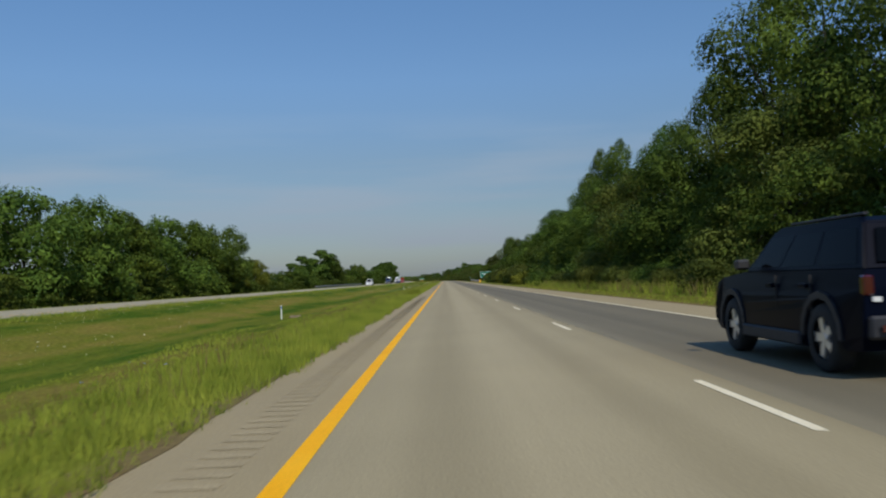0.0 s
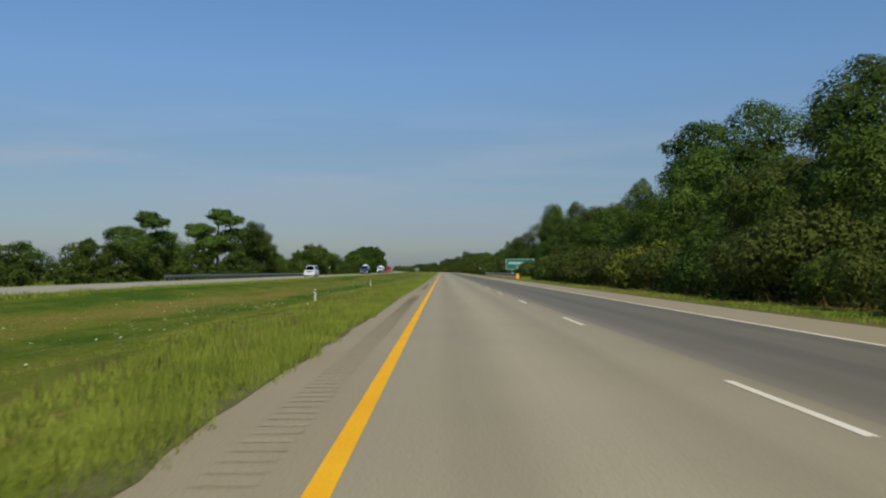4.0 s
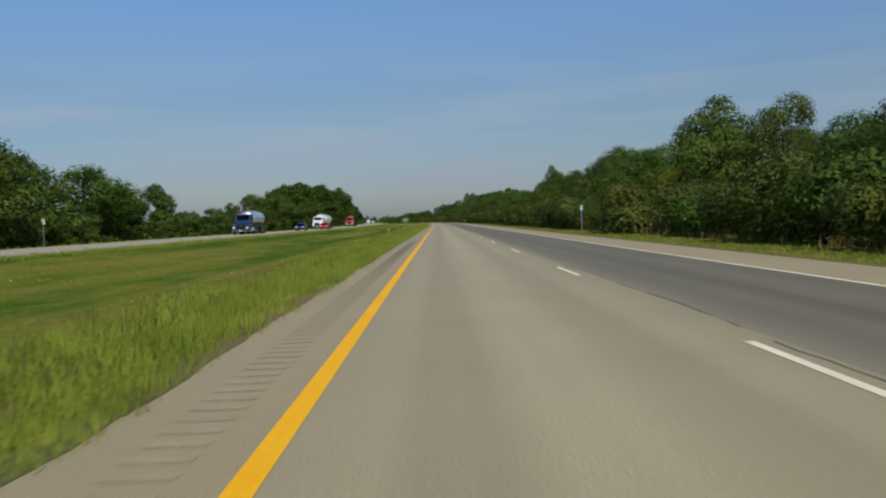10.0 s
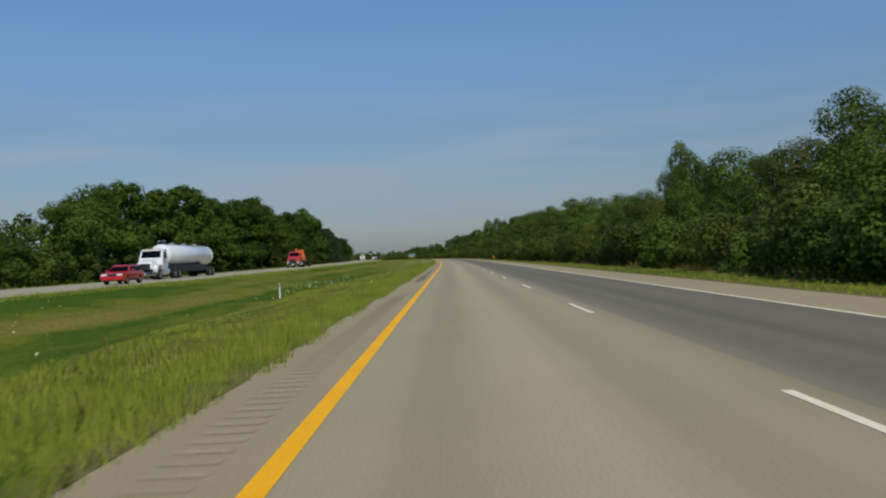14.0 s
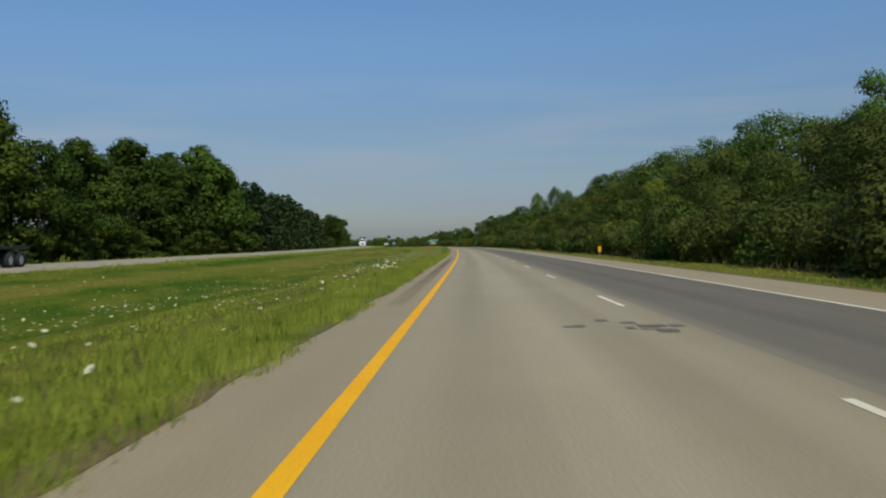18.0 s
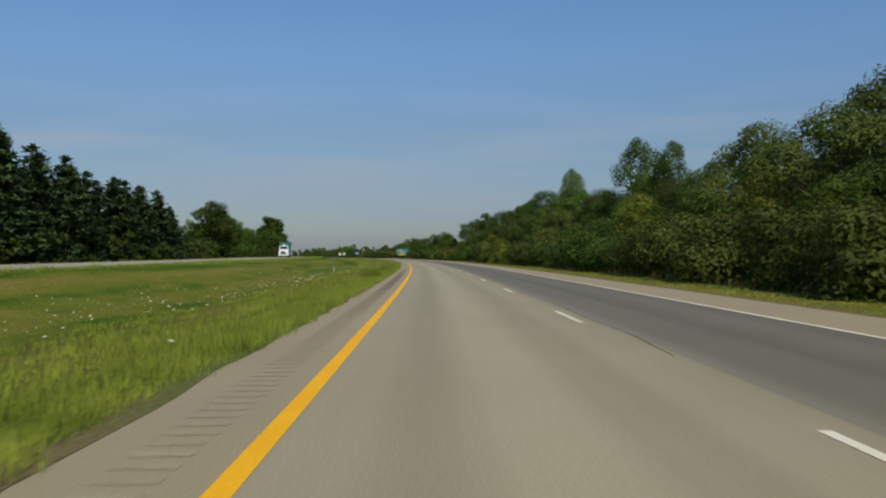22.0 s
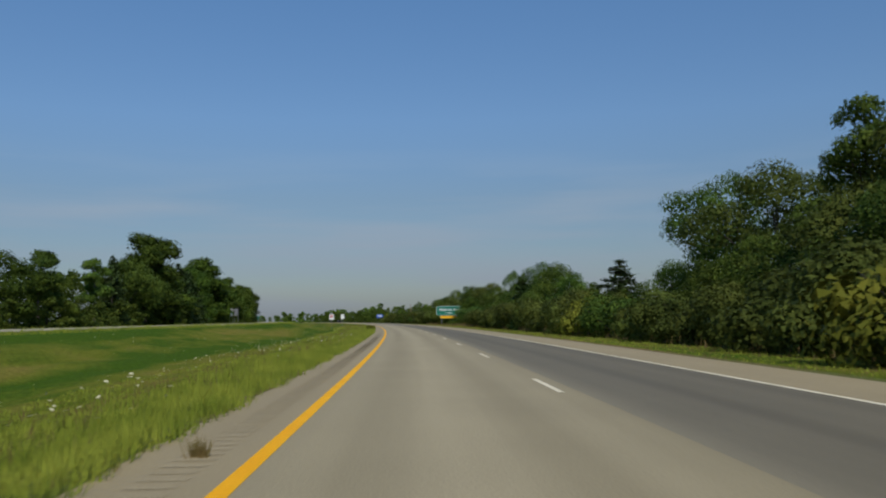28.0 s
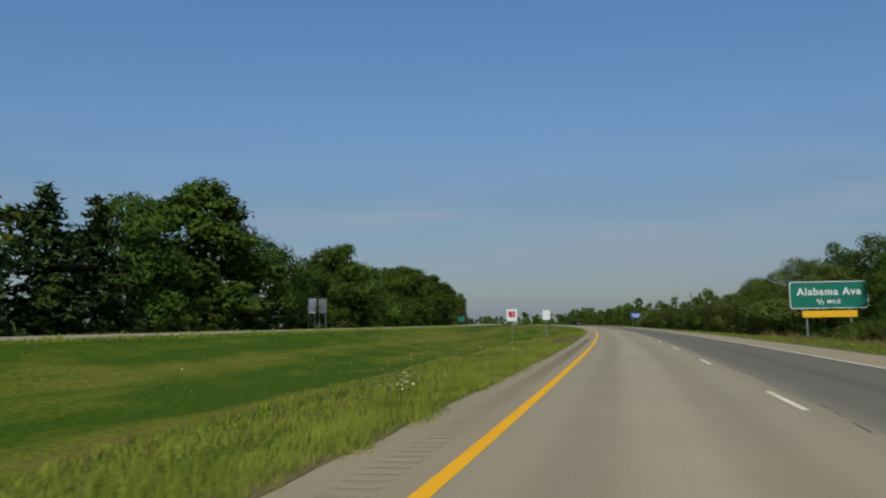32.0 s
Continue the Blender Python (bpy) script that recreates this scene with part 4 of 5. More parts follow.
def blades(name, bands, mat, label, seed):
    """Tufts of bent blades. bands: (s0, s1, u0, u1, tufts for each square metre, height, width)."""
    rng = np.random.default_rng(seed)
    out = []
    for s0, s1, u0, u1, dens, hgt, wid in bands:
        n = int((s1 - s0) * abs(u1 - u0) * dens)
        s, u = rng.uniform(s0, s1, n), rng.uniform(u0, u1, n)
        if u0 < -1.3 and u1 > -1.2:
            # the edge beside the pavement bulges out and draws back
            keep = u < -1.32 + 0.26 * lumps_at(s * 0.9, 0 * s) + 0.14 * lumps_at(s * 0.031, 5 + 0 * s)
            s, u = s[keep], u[keep]
            n = len(s)
        if s1 > 1060 and u0 > -5 and u0 < 0:
            bare = (s > 1036) & (s < 1062) & (u > -3.2)
            s, u = s[~bare], u[~bare]
            n = len(s)
        lush = 0.15 + 0.85 * lumps_at(s * 0.9, u * 1.6) + 0.3 * lumps_at(s * 0.08, u * 0.3)
        h = hgt * np.clip(lush + rng.uniform(-0.2, 0.3, n), 0.2, 1.6)
        x, y, _ = road(s, u)
        z = ground_z(s, u) - 0.02
        for k in range(3):
            a = rng.uniform(0, 6.283, n)
            lean = rng.uniform(0.15, 0.75, n) * h
            bx, by = x + rng.normal(size=n) * 0.05, y + rng.normal(size=n) * 0.05
            a = np.where(np.sin(a) > 0, a, -a)
            dx, dy = np.cos(a), np.sin(a)
            w = wid * rng.uniform(0.7, 1.3, n)
            p = np.stack([np.stack([bx - dy * w, by + dx * w, z], -1), np.stack([bx + dy * w, by - dx * w, z], -1),
                          np.stack([bx + dx * lean, by + dy * lean, z + h], -1)], 1)
            out.append(p.reshape(-1, 3))
    out = np.concatenate(out)
    soft = rng.normal(size=(len(out) // 3, 3)) * 0.3 + [0, 0, 1]
    ob = part(name, mesh_from(name, out, 3, [mat], normals=soft), None)
    return tagged(ob, label, "grass", kind="stuff")


blades("grass", [(0, 1090, -2.5, -0.9, 130, 0.25, 0.0085), (0, 1090, -4.6, -2.5, 42, 0.2, 0.012), (0, 1090, -8.5, -4.6, 13, 0.13, 0.017),
                 (20, 1120, -20.95, -19.2, 12, 0.24, 0.02), (236, 332, 11.3, 13.2, 16, 0.5, 0.013), (14, 1090, 9.6, 13.8, 7, 0.13, 0.018), (60, 1100, -36.5, -33, 1.5, 0.25, 0.05)], BLADE, "long green grass beside the pavement", 71)
blades("dry_grass", [(0, 1090, -1.6, -1.02, 26, 0.1, 0.009), (0, 1090, -6, -1.8, 1.6, 0.36, 0.011), (14, 1090, 9.42, 13.6, 5, 0.11, 0.016)], BLADE_DRY, "straw-coloured dry grass along the pavement edge", 72)
blades("reeds", [(40, 118, 13.2, 15.2, 4, 0.9, 0.02), (150, 236, 13.2, 14.6, 4, 0.6, 0.02), (300, 1090, 13.2, 14.4, 4, 0.55, 0.022)], BLADE_DRY, "tall pale reeds and long grass before the wood", 73)
blades("reeds", [(26, 134, 12.9, 15.4, 7, 0.85, 0.02)], BLADE, "tall green reeds before the wood", 75)
blades("grass_tufts", [q for q in EDGE_TUFTS if q[0] < 900], BLADE, "tall bushy grass tufts along the pavement edge", 76)
blades("weed_tufts", [q for q in EDGE_TUFTS if q[0] > 900], LEAF_YELLOW, "dark green weed tufts along the pavement edge", 78)
edge_s = np.arange(0, 1100, 0.7)
edge_u = -1.24 + 0.12 * lumps_at(edge_s * 0.55, 3 + 0 * edge_s) + 0.09 * lumps_at(edge_s * 1.4, 9 + 0 * edge_s)
soil = []
for i in range(len(edge_s) - 1):
    for (k0, z0), (k1, z1) in (((0, -0.1), (1, -0.03)), ((1, -0.03), (2, 0.003)), ((2, 0.003), (3, 0.006))):
        for k, z, j in ((k0, z0, i), (k1, z1, i), (k1, z1, i + 1), (k0, z0, i + 1)):
            x, y, _ = road(edge_s[j], (-1.95, -1.45, -1.26, edge_u[j])[k])
            soil.append((x, y, z))
dry = part("dry_edge", mesh_from("dry_edge", soil, 4, [DIRT]), None)
tagged(dry, "brown dry soil strip along the pavement", "soil", kind="structure")
verge_soil = part("dry_edge", grid_mesh("verge_soil", S_FINE[S_FINE < 1300], [9.41, 9.6, 9.85], [-0.018, -0.02, -0.018], DIRT), DIRT)
tagged(verge_soil, "brown dry soil strip along the shoulder", "soil", kind="structure")


def flowers(name, clumps, mat, label, seed, size=0.042, tall=0.5):
    """Flat flower heads on thin stems. clumps: (s, u, spread along, spread across, number)."""
    rng = np.random.default_rng(seed)
    out, stems = [], []
    for s, u, ds, du, n in clumps:
        ss, uu = s + rng.normal(size=n) * ds, np.clip(u + rng.normal(size=n) * du, -19, -1.7)
        x, y, _ = road(ss, uu)
        z0 = ground_z(ss, uu)
        h = tall * rng.uniform(0.6, 1.25, n)
        for i in range(n):
            r = size * rng.uniform(0.5, 1.4)
            c = np.array([x[i], y[i], z0[i] + h[i]])
            tilt = rng.normal(size=2) * 0.35
            ring = []
            for k in range(6):
                a = k * 1.0472
                ring.append(c + [math.cos(a) * r, math.sin(a) * r, r * (0.25 + tilt[0] * math.cos(a) + tilt[1] * math.sin(a))])
            for k in range(6):
                out += [c, ring[k], ring[(k + 1) % 6]]
            stems += [c + [0.004, 0, 0], c - [0.004, 0, 0], np.array([x[i], y[i], z0[i] - 0.02])]
    ob = part(name, mesh_from(name, np.array(out), 3, [mat]), None)
    part("stalks", mesh_from("stalks", np.array(stems), 3, [BLADE]), None, ob)["kind"] = "stuff"
    return tagged(ob, label, "flowers", kind="stuff")


clumps = [(594.8, -2.7, 0.6, 0.45, 42), (598, -3.6, 1.6, 0.7, 30), (1000.2, -1.9, 0.3, 0.2, 9), (865, -3.2, 6, 1.0, 60), (575, -6, 10, 3, 90), (640, -7, 14, 4, 130), (625, -4, 8, 1.5, 60), (660.3, -5.2, 1.5, 1.0, 16), (700, -9, 12, 3, 90), (640, -18, 22, 0.8, 90), (690, -18, 22, 0.8, 90)]
clumps += [(60, -17, 12, 1.5, 50), (727, -6, 5, 2, 45), (760, -8, 12, 4, 70), (800, -6, 14, 3, 70), (560, -12, 16, 4, 60), (185, -6.5, 6, 1.5, 26), (160, -8, 10, 3, 40), (295, -9, 8, 3, 36), (480, -6, 7, 2, 40), (30, -14, 10, 3, 30), (900, -4, 12, 1.5, 40)]
for i in range(60):
    clumps.append((RNG.uniform(20, 1080), RNG.uniform(-16, -3), 5, 2, 6))
flowers("white_wildflowers", [(a, b, c, d, int(n * 5.0)) for a, b, c, d, n in clumps[2:]], PETAL, "white lacy wildflower heads in the median grass", 81, 0.027)
flowers("white_wildflowers", clumps[:2], PETAL, "clump of large white lacy wildflowers by the grass edge", 83, 0.055)
flowers("blue_wildflowers", [(RNG.uniform(10, 1060), RNG.uniform(-4.5, -2), 1.5, 0.5, 3) for _ in range(60)], PETAL_BLUE, "small pale blue wildflowers in the grass", 82, 0.016, 0.4)

# ---------------------------------------------------------------- materials of the things
SIGN_GREEN = material("sign_green", (0.0, 0.15, 0.095), 0.5, color2=(0.0, 0.17, 0.108), scale=1.2, grain=0.05)
SIGN_WHITE = material("sign_white", (0.72, 0.74, 0.72), 0.5, color2=(0.8, 0.8, 0.78), scale=2)
SIGN_YELLOW = material("sign_yellow", (0.86, 0.45, 0.006), 0.5, color2=(0.9, 0.5, 0.01), scale=2)
SIGN_BLUE = material("sign_blue", (0.01, 0.08, 0.42), 0.5, color2=(0.012, 0.09, 0.46), scale=2)
SIGN_RED = material("sign_red", (0.5, 0.03, 0.03), 0.5, color2=(0.55, 0.05, 0.05), scale=2)
STEEL = material("galvanised_steel", (0.19, 0.2, 0.22), 0.55, 0.7, color2=(0.27, 0.28, 0.3), scale=3, grain=0.15, grain_scale=30)
POST_WOOD = material("weathered_post", (0.19, 0.145, 0.085), 0.9, color2=(0.27, 0.21, 0.13), scale=3, grain=0.2, grain_scale=25, bump=0.4)
NAVY = material("navy_paint", (0.0016, 0.003, 0.009), 0.3, 0.0, color2=(0.002, 0.0036, 0.011), scale=0.7, coat=0.0, spec=0.03)
BLUE_PAINT = material("blue_paint", (0.006, 0.022, 0.09), 0.35, 0.2, color2=(0.008, 0.028, 0.105), scale=0.7, coat=1.0)
WHITE_PAINT = material("white_enamel", (0.74, 0.74, 0.72), 0.35, color2=(0.8, 0.8, 0.78), scale=0.7, coat=0.8)
RED_PAINT = material("red_paint", (0.42, 0.012, 0.015), 0.35, color2=(0.48, 0.02, 0.02), scale=0.7, coat=0.8)
ORANGE_PAINT = material("orange_paint", (0.72, 0.13, 0.015), 0.5, color2=(0.78, 0.17, 0.02), scale=1.5)
GREEN_PAINT = material("dark_green_paint", (0.012, 0.14, 0.10), 0.5, color2=(0.016, 0.17, 0.12), scale=1.5, grain=0.1)
ALUMINIUM = material("brushed_aluminium", (0.62, 0.63, 0.64), 0.32, 0.75, color2=(0.72, 0.73, 0.74), scale=2, grain=0.05)
CHROME = material("chrome", (0.75, 0.75, 0.76), 0.12, 1.0)
RUBBER = material("tyre_rubber", (0.012, 0.012, 0.012), 0.85, color2=(0.022, 0.021, 0.02), scale=6, grain=0.2)
PLASTIC = material("dark_plastic", (0.012, 0.012, 0.014), 0.6, color2=(0.018, 0.018, 0.02), scale=4)
GREY_TRIM = material("grey_cladding", (0.009, 0.01, 0.014), 0.6, color2=(0.013, 0.014, 0.019), scale=4)
GLASS = material("tinted_glass", (0.003, 0.004, 0.006), 0.06, 0.0, spec=0.03)
LENS_RED = material("red_lens", (0.05, 0.002, 0.002), 0.15, coat=1.0)
LENS_CLEAR = material("clear_lens", (0.7, 0.7, 0.68), 0.1, coat=1.0)


def lettering(text, width, height, x, z, y, mat, parent):
    """Raised letters of the built-in font, fitted to width and height, facing -y."""
    cu = bpy.data.curves.new("lettering", "FONT")
    cu.body, cu.extrude, cu.offset, cu.resolution_u = text, 0.004, 0.022, 3
    cu.space_character = 1.12
    tmp = new("lettering", cu)
    me = bpy.data.meshes.new_from_object(tmp.evaluated_get(bpy.context.evaluated_depsgraph_get()))
    bpy.data.objects.remove(tmp)
    co = np.empty(len(me.vertices) * 3, np.float32)
    me.vertices.foreach_get("co", co)
    co = co.reshape(-1, 3)
    lo, hi = co.min(0), co.max(0)
    k = (co - lo) / (hi - lo + 1e-9)
    out = np.stack([x + (k[:, 0] - 0.5) * width, y - k[:, 2] * 0.01, z + (k[:, 1] - 0.5) * height], -1)
    me.vertices.foreach_set("co", out.astype(np.float32).ravel())
    me.materials.clear()
    me.update()
    return part("lettering", me, mat, parent, "white letters")


def rounded_panel(w, h, r, y0, y1, zc):
    """An upright panel with rounded corners between y0 and y1."""
    bm = bmesh.new()
    pts = []
    for cx, cz, a0 in ((w / 2 - r, h / 2 - r, 0), (-w / 2 + r, h / 2 - r, 90), (-w / 2 + r, -h / 2 + r, 180), (w / 2 - r, -h / 2 + r, 270)):
        for k in range(5):
            a = radians(a0 + k * 22.5)
            pts.append((cx + math.cos(a) * r, zc + cz + math.sin(a) * r))
    f = bm.faces.new([bm.verts.new((x, y0, z)) for x, z in pts])
    g = bmesh.ops.extrude_face_region(bm, geom=[f])
    bmesh.ops.translate(bm, verts=[v for v in g["geom"] if isinstance(v, bmesh.types.BMVert)], vec=(0, y1 - y0, 0))
    bmesh.ops.recalc_face_normals(bm, faces=bm.faces[:])
    return bm


def thing(name, label, category, group=""):
    return tagged(new(name), label, category, group)


def i_post(x, y, z0, z1, w=0.13):
    bm = box(x - w / 2, x + w / 2, y - 0.008, y + 0.0, z0, z1)
    box(x - w / 2, x + w / 2, y + w, y + w + 0.008, z0, z1, bm)
    return box(x - 0.005, x + 0.005, y, y + w, z0, z1, bm)


def guide_sign(s, u, w, h, top, line2, plaque, label):
    g = thing("road_sign", label, "sign")
    zg = float(ground_z(s, u))
    zc = top - h / 2
    part("panel", rounded_panel(w, h, 0.22, 0, 0.05, zc), SIGN_WHITE, g, "white rounded border")
    part("face", rounded_panel(w - 0.12, h - 0.12, 0.18, -0.006, 0.0, zc), SIGN_GREEN, g, "green reflective sheeting")
    lettering("Alabama Ave", w * 0.82, h * 0.28, 0, zc + h * 0.13, -0.007, SIGN_WHITE, g)
    if line2 == "1 MILE":
        lettering("1", w * 0.022, h * 0.2, -w * 0.112, zc - h * 0.25, -0.007, SIGN_WHITE, g)
        lettering("MILE", w * 0.17, h * 0.13, w * 0.025, zc - h * 0.26, -0.007, SIGN_WHITE, g)
    else:
        lettering("1", w * 0.018, h * 0.11, -w * 0.145, zc - h * 0.2, -0.007, SIGN_WHITE, g)
        lettering("/", w * 0.045, h * 0.2, -w * 0.112, zc - h * 0.245, -0.007, SIGN_WHITE, g)
        lettering("2", w * 0.032, h * 0.12, -w * 0.078, zc - h * 0.29, -0.007, SIGN_WHITE, g)
        lettering("MILE", w * 0.17, h * 0.14, w * 0.06, zc - h * 0.25, -0.007, SIGN_WHITE, g)
    for x in (-0.29 * w, 0.27 * w):
        part("post", i_post(x, 0.05, zg - 0.3, top - 0.15), STEEL, g, "galvanised steel post")
    for k in range(3):
        part("wind_beam", box(-w * 0.42, w * 0.42, 0.05, 0.1, zc + (k - 1) * h * 0.33, zc + (k - 1) * h * 0.33 + 0.05), STEEL, g)
    if plaque:
        pl = part("plaque", rounded_panel(0.7 * w, 0.5, 0.05, -0.02, 0.03, top - h - 0.42), SIGN_YELLOW, g, "blank yellow plaque")
    g.matrix_world = at(s, u)
    return g


guide_sign(291.6, 15.75, 5.47, 2.02, 3.35, "1 MILE", False, "green guide sign reading Alabama Ave 1 MILE")
guide_sign(1057.6, 17.7, 5.71, 2.09, 4.05, "1/2 MILE", True, "green guide sign Alabama Ave 1/2 MILE with yellow plaque")


def small_sign(s, u, w, h, top, mat, label, turn=0.0, legs=(0.0,), spots=()):
    g = thing("road_sign", label, "sign")
    zg = float(ground_z(s, u))
    part("panel", rounded_panel(w, h, 0.06, 0, 0.02, top - h / 2), mat, g)
    for m, x, z, a, b in spots:
        part("marking", box(x - a / 2, x + a / 2, -0.006, -0.001, top - h / 2 + z - b / 2, top - h / 2 + z + b / 2), m, g)
    for x in legs:
        part("post", i_post(x, 0.02, zg - 0.3, top - 0.1, 0.07), STEEL, g, "thin steel post")
    g.matrix_world = at(s, u, 0, turn)
    return g


small_sign(377.6, 12.0, 0.32, 0.5, 2.0, SIGN_GREEN, "narrow green mile marker on a steel post", spots=((SIGN_WHITE, 0, 0.16, 0.22, 0.06), (SIGN_WHITE, 0, -0.05, 0.13, 0.2)))
small_sign(387.0, -33.6, 0.3, 0.5, 2.6, SIGN_WHITE, "plain pale marker sign back on a post", 180)
small_sign(1089, -34.6, 1.05, 1.8, 4.6, SIGN_WHITE, "white regulatory sign turned to oncoming traffic", 180, (-0.4, 0.4))
small_sign(1089.6, -33.4, 1.05, 1.8, 4.6, STEEL, "bare metal back of a roadside sign", 180, (-0.4, 0.4))
small_sign(1080, -9.0, 1.15, 1.3, 2.7, SIGN_WHITE, "white median sign with a red marking", 0, (0.0,), ((SIGN_RED, 0, 0.1, 0.7, 0.62), (SIGN_WHITE, 0, 0.1, 0.5, 0.12)))
small_sign(1095, -6.0, 0.95, 1.2, 2.75, SIGN_WHITE, "plain white median sign on a thin post", 0)
small_sign(1220, 16, 2.7, 1.35, 3.4, SIGN_BLUE, "wide blue service sign on two posts", 0, (-0.9, 0.9), ((SIGN_WHITE, 0, 0.25, 2.0, 0.2), (SIGN_WHITE, 0, -0.2, 1.6, 0.2)))
small_sign(633.0, 12.6, 0.3, 0.55, 0.75, SIGN_YELLOW, "small yellow object marker at the shrubs' edge")
for s, u in ((1270, -34.5),):
    small_sign(s, u, 2.4, 1.5, 3.6, SIGN_GREEN, "small green sign beside the far carriageway", 180, (-0.8, 0.8))

# utility pole
g = thing("utility_pole", "plain weathered wooden pole at the wood's edge", "pole")
part("pole", tube((0, 0, -1.2), (0, 0, 6.15), 0.15, 0.1, 10), POST_WOOD, g)
part("cap", tube((0, 0, 6.15), (0, 0, 6.22), 0.11, 0.05, 10), STEEL, g, "small metal cap")
g.matrix_world = at(1136, 17.0, float(ground_z(1136, 17.0)))


def guardrail(s0, s1, u, z, face, wood, label):
    """A W-beam on posts; face is +1 when the road lies towards +u."""
    g = thing("guardrail", label, "guardrail")
    prof = [(0.0, 0.0), (0.03, 0.02), (0.083, 0.06), (0.083, 0.11), (0.02, 0.145), (0.02, 0.165), (0.083, 0.2), (0.083, 0.25), (0.03, 0.29), (0.0, 0.31)]
    ss = np.arange(s0, s1 + 0.1, 3.81)
    lifts = far_lift(ss) if u < -20 else ss * 0
    for i in range(len(ss) - 1):
        v = []
        for k in range(len(prof) - 1):
            for (a, b), j in (((prof[k]), i), ((prof[k + 1]), i), ((prof[k + 1]), i + 1), ((prof[k]), i + 1)):
                x, y, _ = road(ss[j], u + face * (a + 0.02))
                v.append((x, y, z - 0.31 + b + lifts[j]))
        part("beam", mesh_from("beam", v, 4, [STEEL]), None, g)
    sp = np.arange(s0 + 0.6, s1, 1.905)
    bm = box(-0.075, 0.075, -0.065, 0.065, -0.95, z - 0.02) if wood else i_post(0, -0.05, -0.95, z - 0.02, 0.1)
    proto = part("post", bm, POST_WOOD if wood else STEEL, g, "square wooden post" if wood else "")
    blk = part("block", box(-0.075, 0.075, -0.07, 0.07, z - 0.34, z + 0.01), POST_WOOD, proto)
    for i, s in enumerate(sp):
        p = proto if i == 0 else copy_thing(proto, Matrix())
        p.matrix_world = at(s, u - face * 0.19, float(far_lift(s)) if u < -20 else 0)
        for c in p.children:
            c.matrix_basis = Matrix.Translation((face * 0.12, 0, 0))
    return g


rail = guardrail(243.0, 327.5, 10.95, 0.72, -1, True, "long steel guardrail on square wooden posts beside the shoulder")
end = part("end_terminal", box(-0.16, 0.16, -0.9, 1.0, 0.3, 0.68), STEEL, rail, "dark blunt end head", bevel=0.03)
end.matrix_world = at(242.6, 10.85)
nose = part("marker_plate", rounded_panel(0.38, 0.72, 0.02, 0, 0.03, 0.36), SIGN_YELLOW, rail, "bright yellow marker plate")
nose.matrix_world = at(241.6, 10.8, 0.0)
for s in (252.5, 279.5, 302.0, 324.6):
    rf = part("reflector", box(-0.05, 0.05, -0.02, 0.02, 0.72, 0.86), SIGN_WHITE, rail, "white reflector")
    rf.matrix_world = at(s, 11.05)
guardrail(233.0, 360.0, -33.6, 0.74, 1, False, "grey steel guardrail beside the far carriageway")

for s, u, h in ((61.0, -9.6, 0.85), (183.5, -7.6, 0.85), (243.0, -9.0, 0.8), (485.0, -9.0, 0.85), (790.0, -9.7, 0.8)):
    g = thing("marker_stake", "thin white marker stake in the median grass", "stake", "median stakes")
    part("stake", box(-0.035, 0.035, -0.012, 0.012, -0.2, h), SIGN_WHITE, g, "flat white plastic")
    part("band", box(-0.036, 0.036, -0.015, -0.0125, h - 0.2, h - 0.08), SIGN_BLUE, g, "blue band")
    g.matrix_world = at(s, u, float(ground_z(s, u)), 0, (1, 1, 1), 3)
g = thing("culvert_end", "low concrete culvert end in the median ditch", "culvert")
part("apron", box(-0.9, 0.9, -0.5, 0.5, -0.15, 0.06), POST_WOOD, g, bevel=0.02)
part("headwall", box(-0.9, 0.9, 0.35, 0.5, 0.06, 0.22), POST_WOOD, g, bevel=0.02)
part("pipe", tube((0, 0.2, 0.02), (0, 1.4, -0.1), 0.22, 0.22, 14, None, False), STEEL, g)
g.matrix_world = at(62.0, -8.9, float(ground_z(62, -8.9)), 0, (0.4, 0.4, 0.4))

# bare patch, tar marks, a weed on the shoulder
bare_u = [-3.6, -2.6, -1.8, -1.24]
bare = part("dry_edge", grid_mesh("bare_patch", np.arange(1036, 1062, 4.0), bare_u, np.interp(bare_u, GROUND_U, GROUND_Z) + 0.02, DIRT, swell), DIRT)
tagged(bare, "bare gravelly soil patch at the pavement edge", "soil", kind="structure")
TAR = material("tar_mark", (0.17, 0.142, 0.092), 0.8, color2=(0.21, 0.175, 0.115), scale=3, grain=0.2)
rng = np.random.default_rng(5)
for s, u, n in ((569.6, 2.7, 5), (569.1, 3.4, 6), (641, 5.6, 4), (163, 5.2, 3), (460, 5.6, 3)):
    for k in range(n):
        a, b = s + rng.normal() * 0.35, u + rng.normal() * 0.35
        part("tar_mark", grid_mesh("tar_mark", [a, a + 0.12, a + 0.3], [b, b + rng.uniform(0.12, 0.4)], 0.004 + 0.0015 * k, TAR), TAR, road_ob)
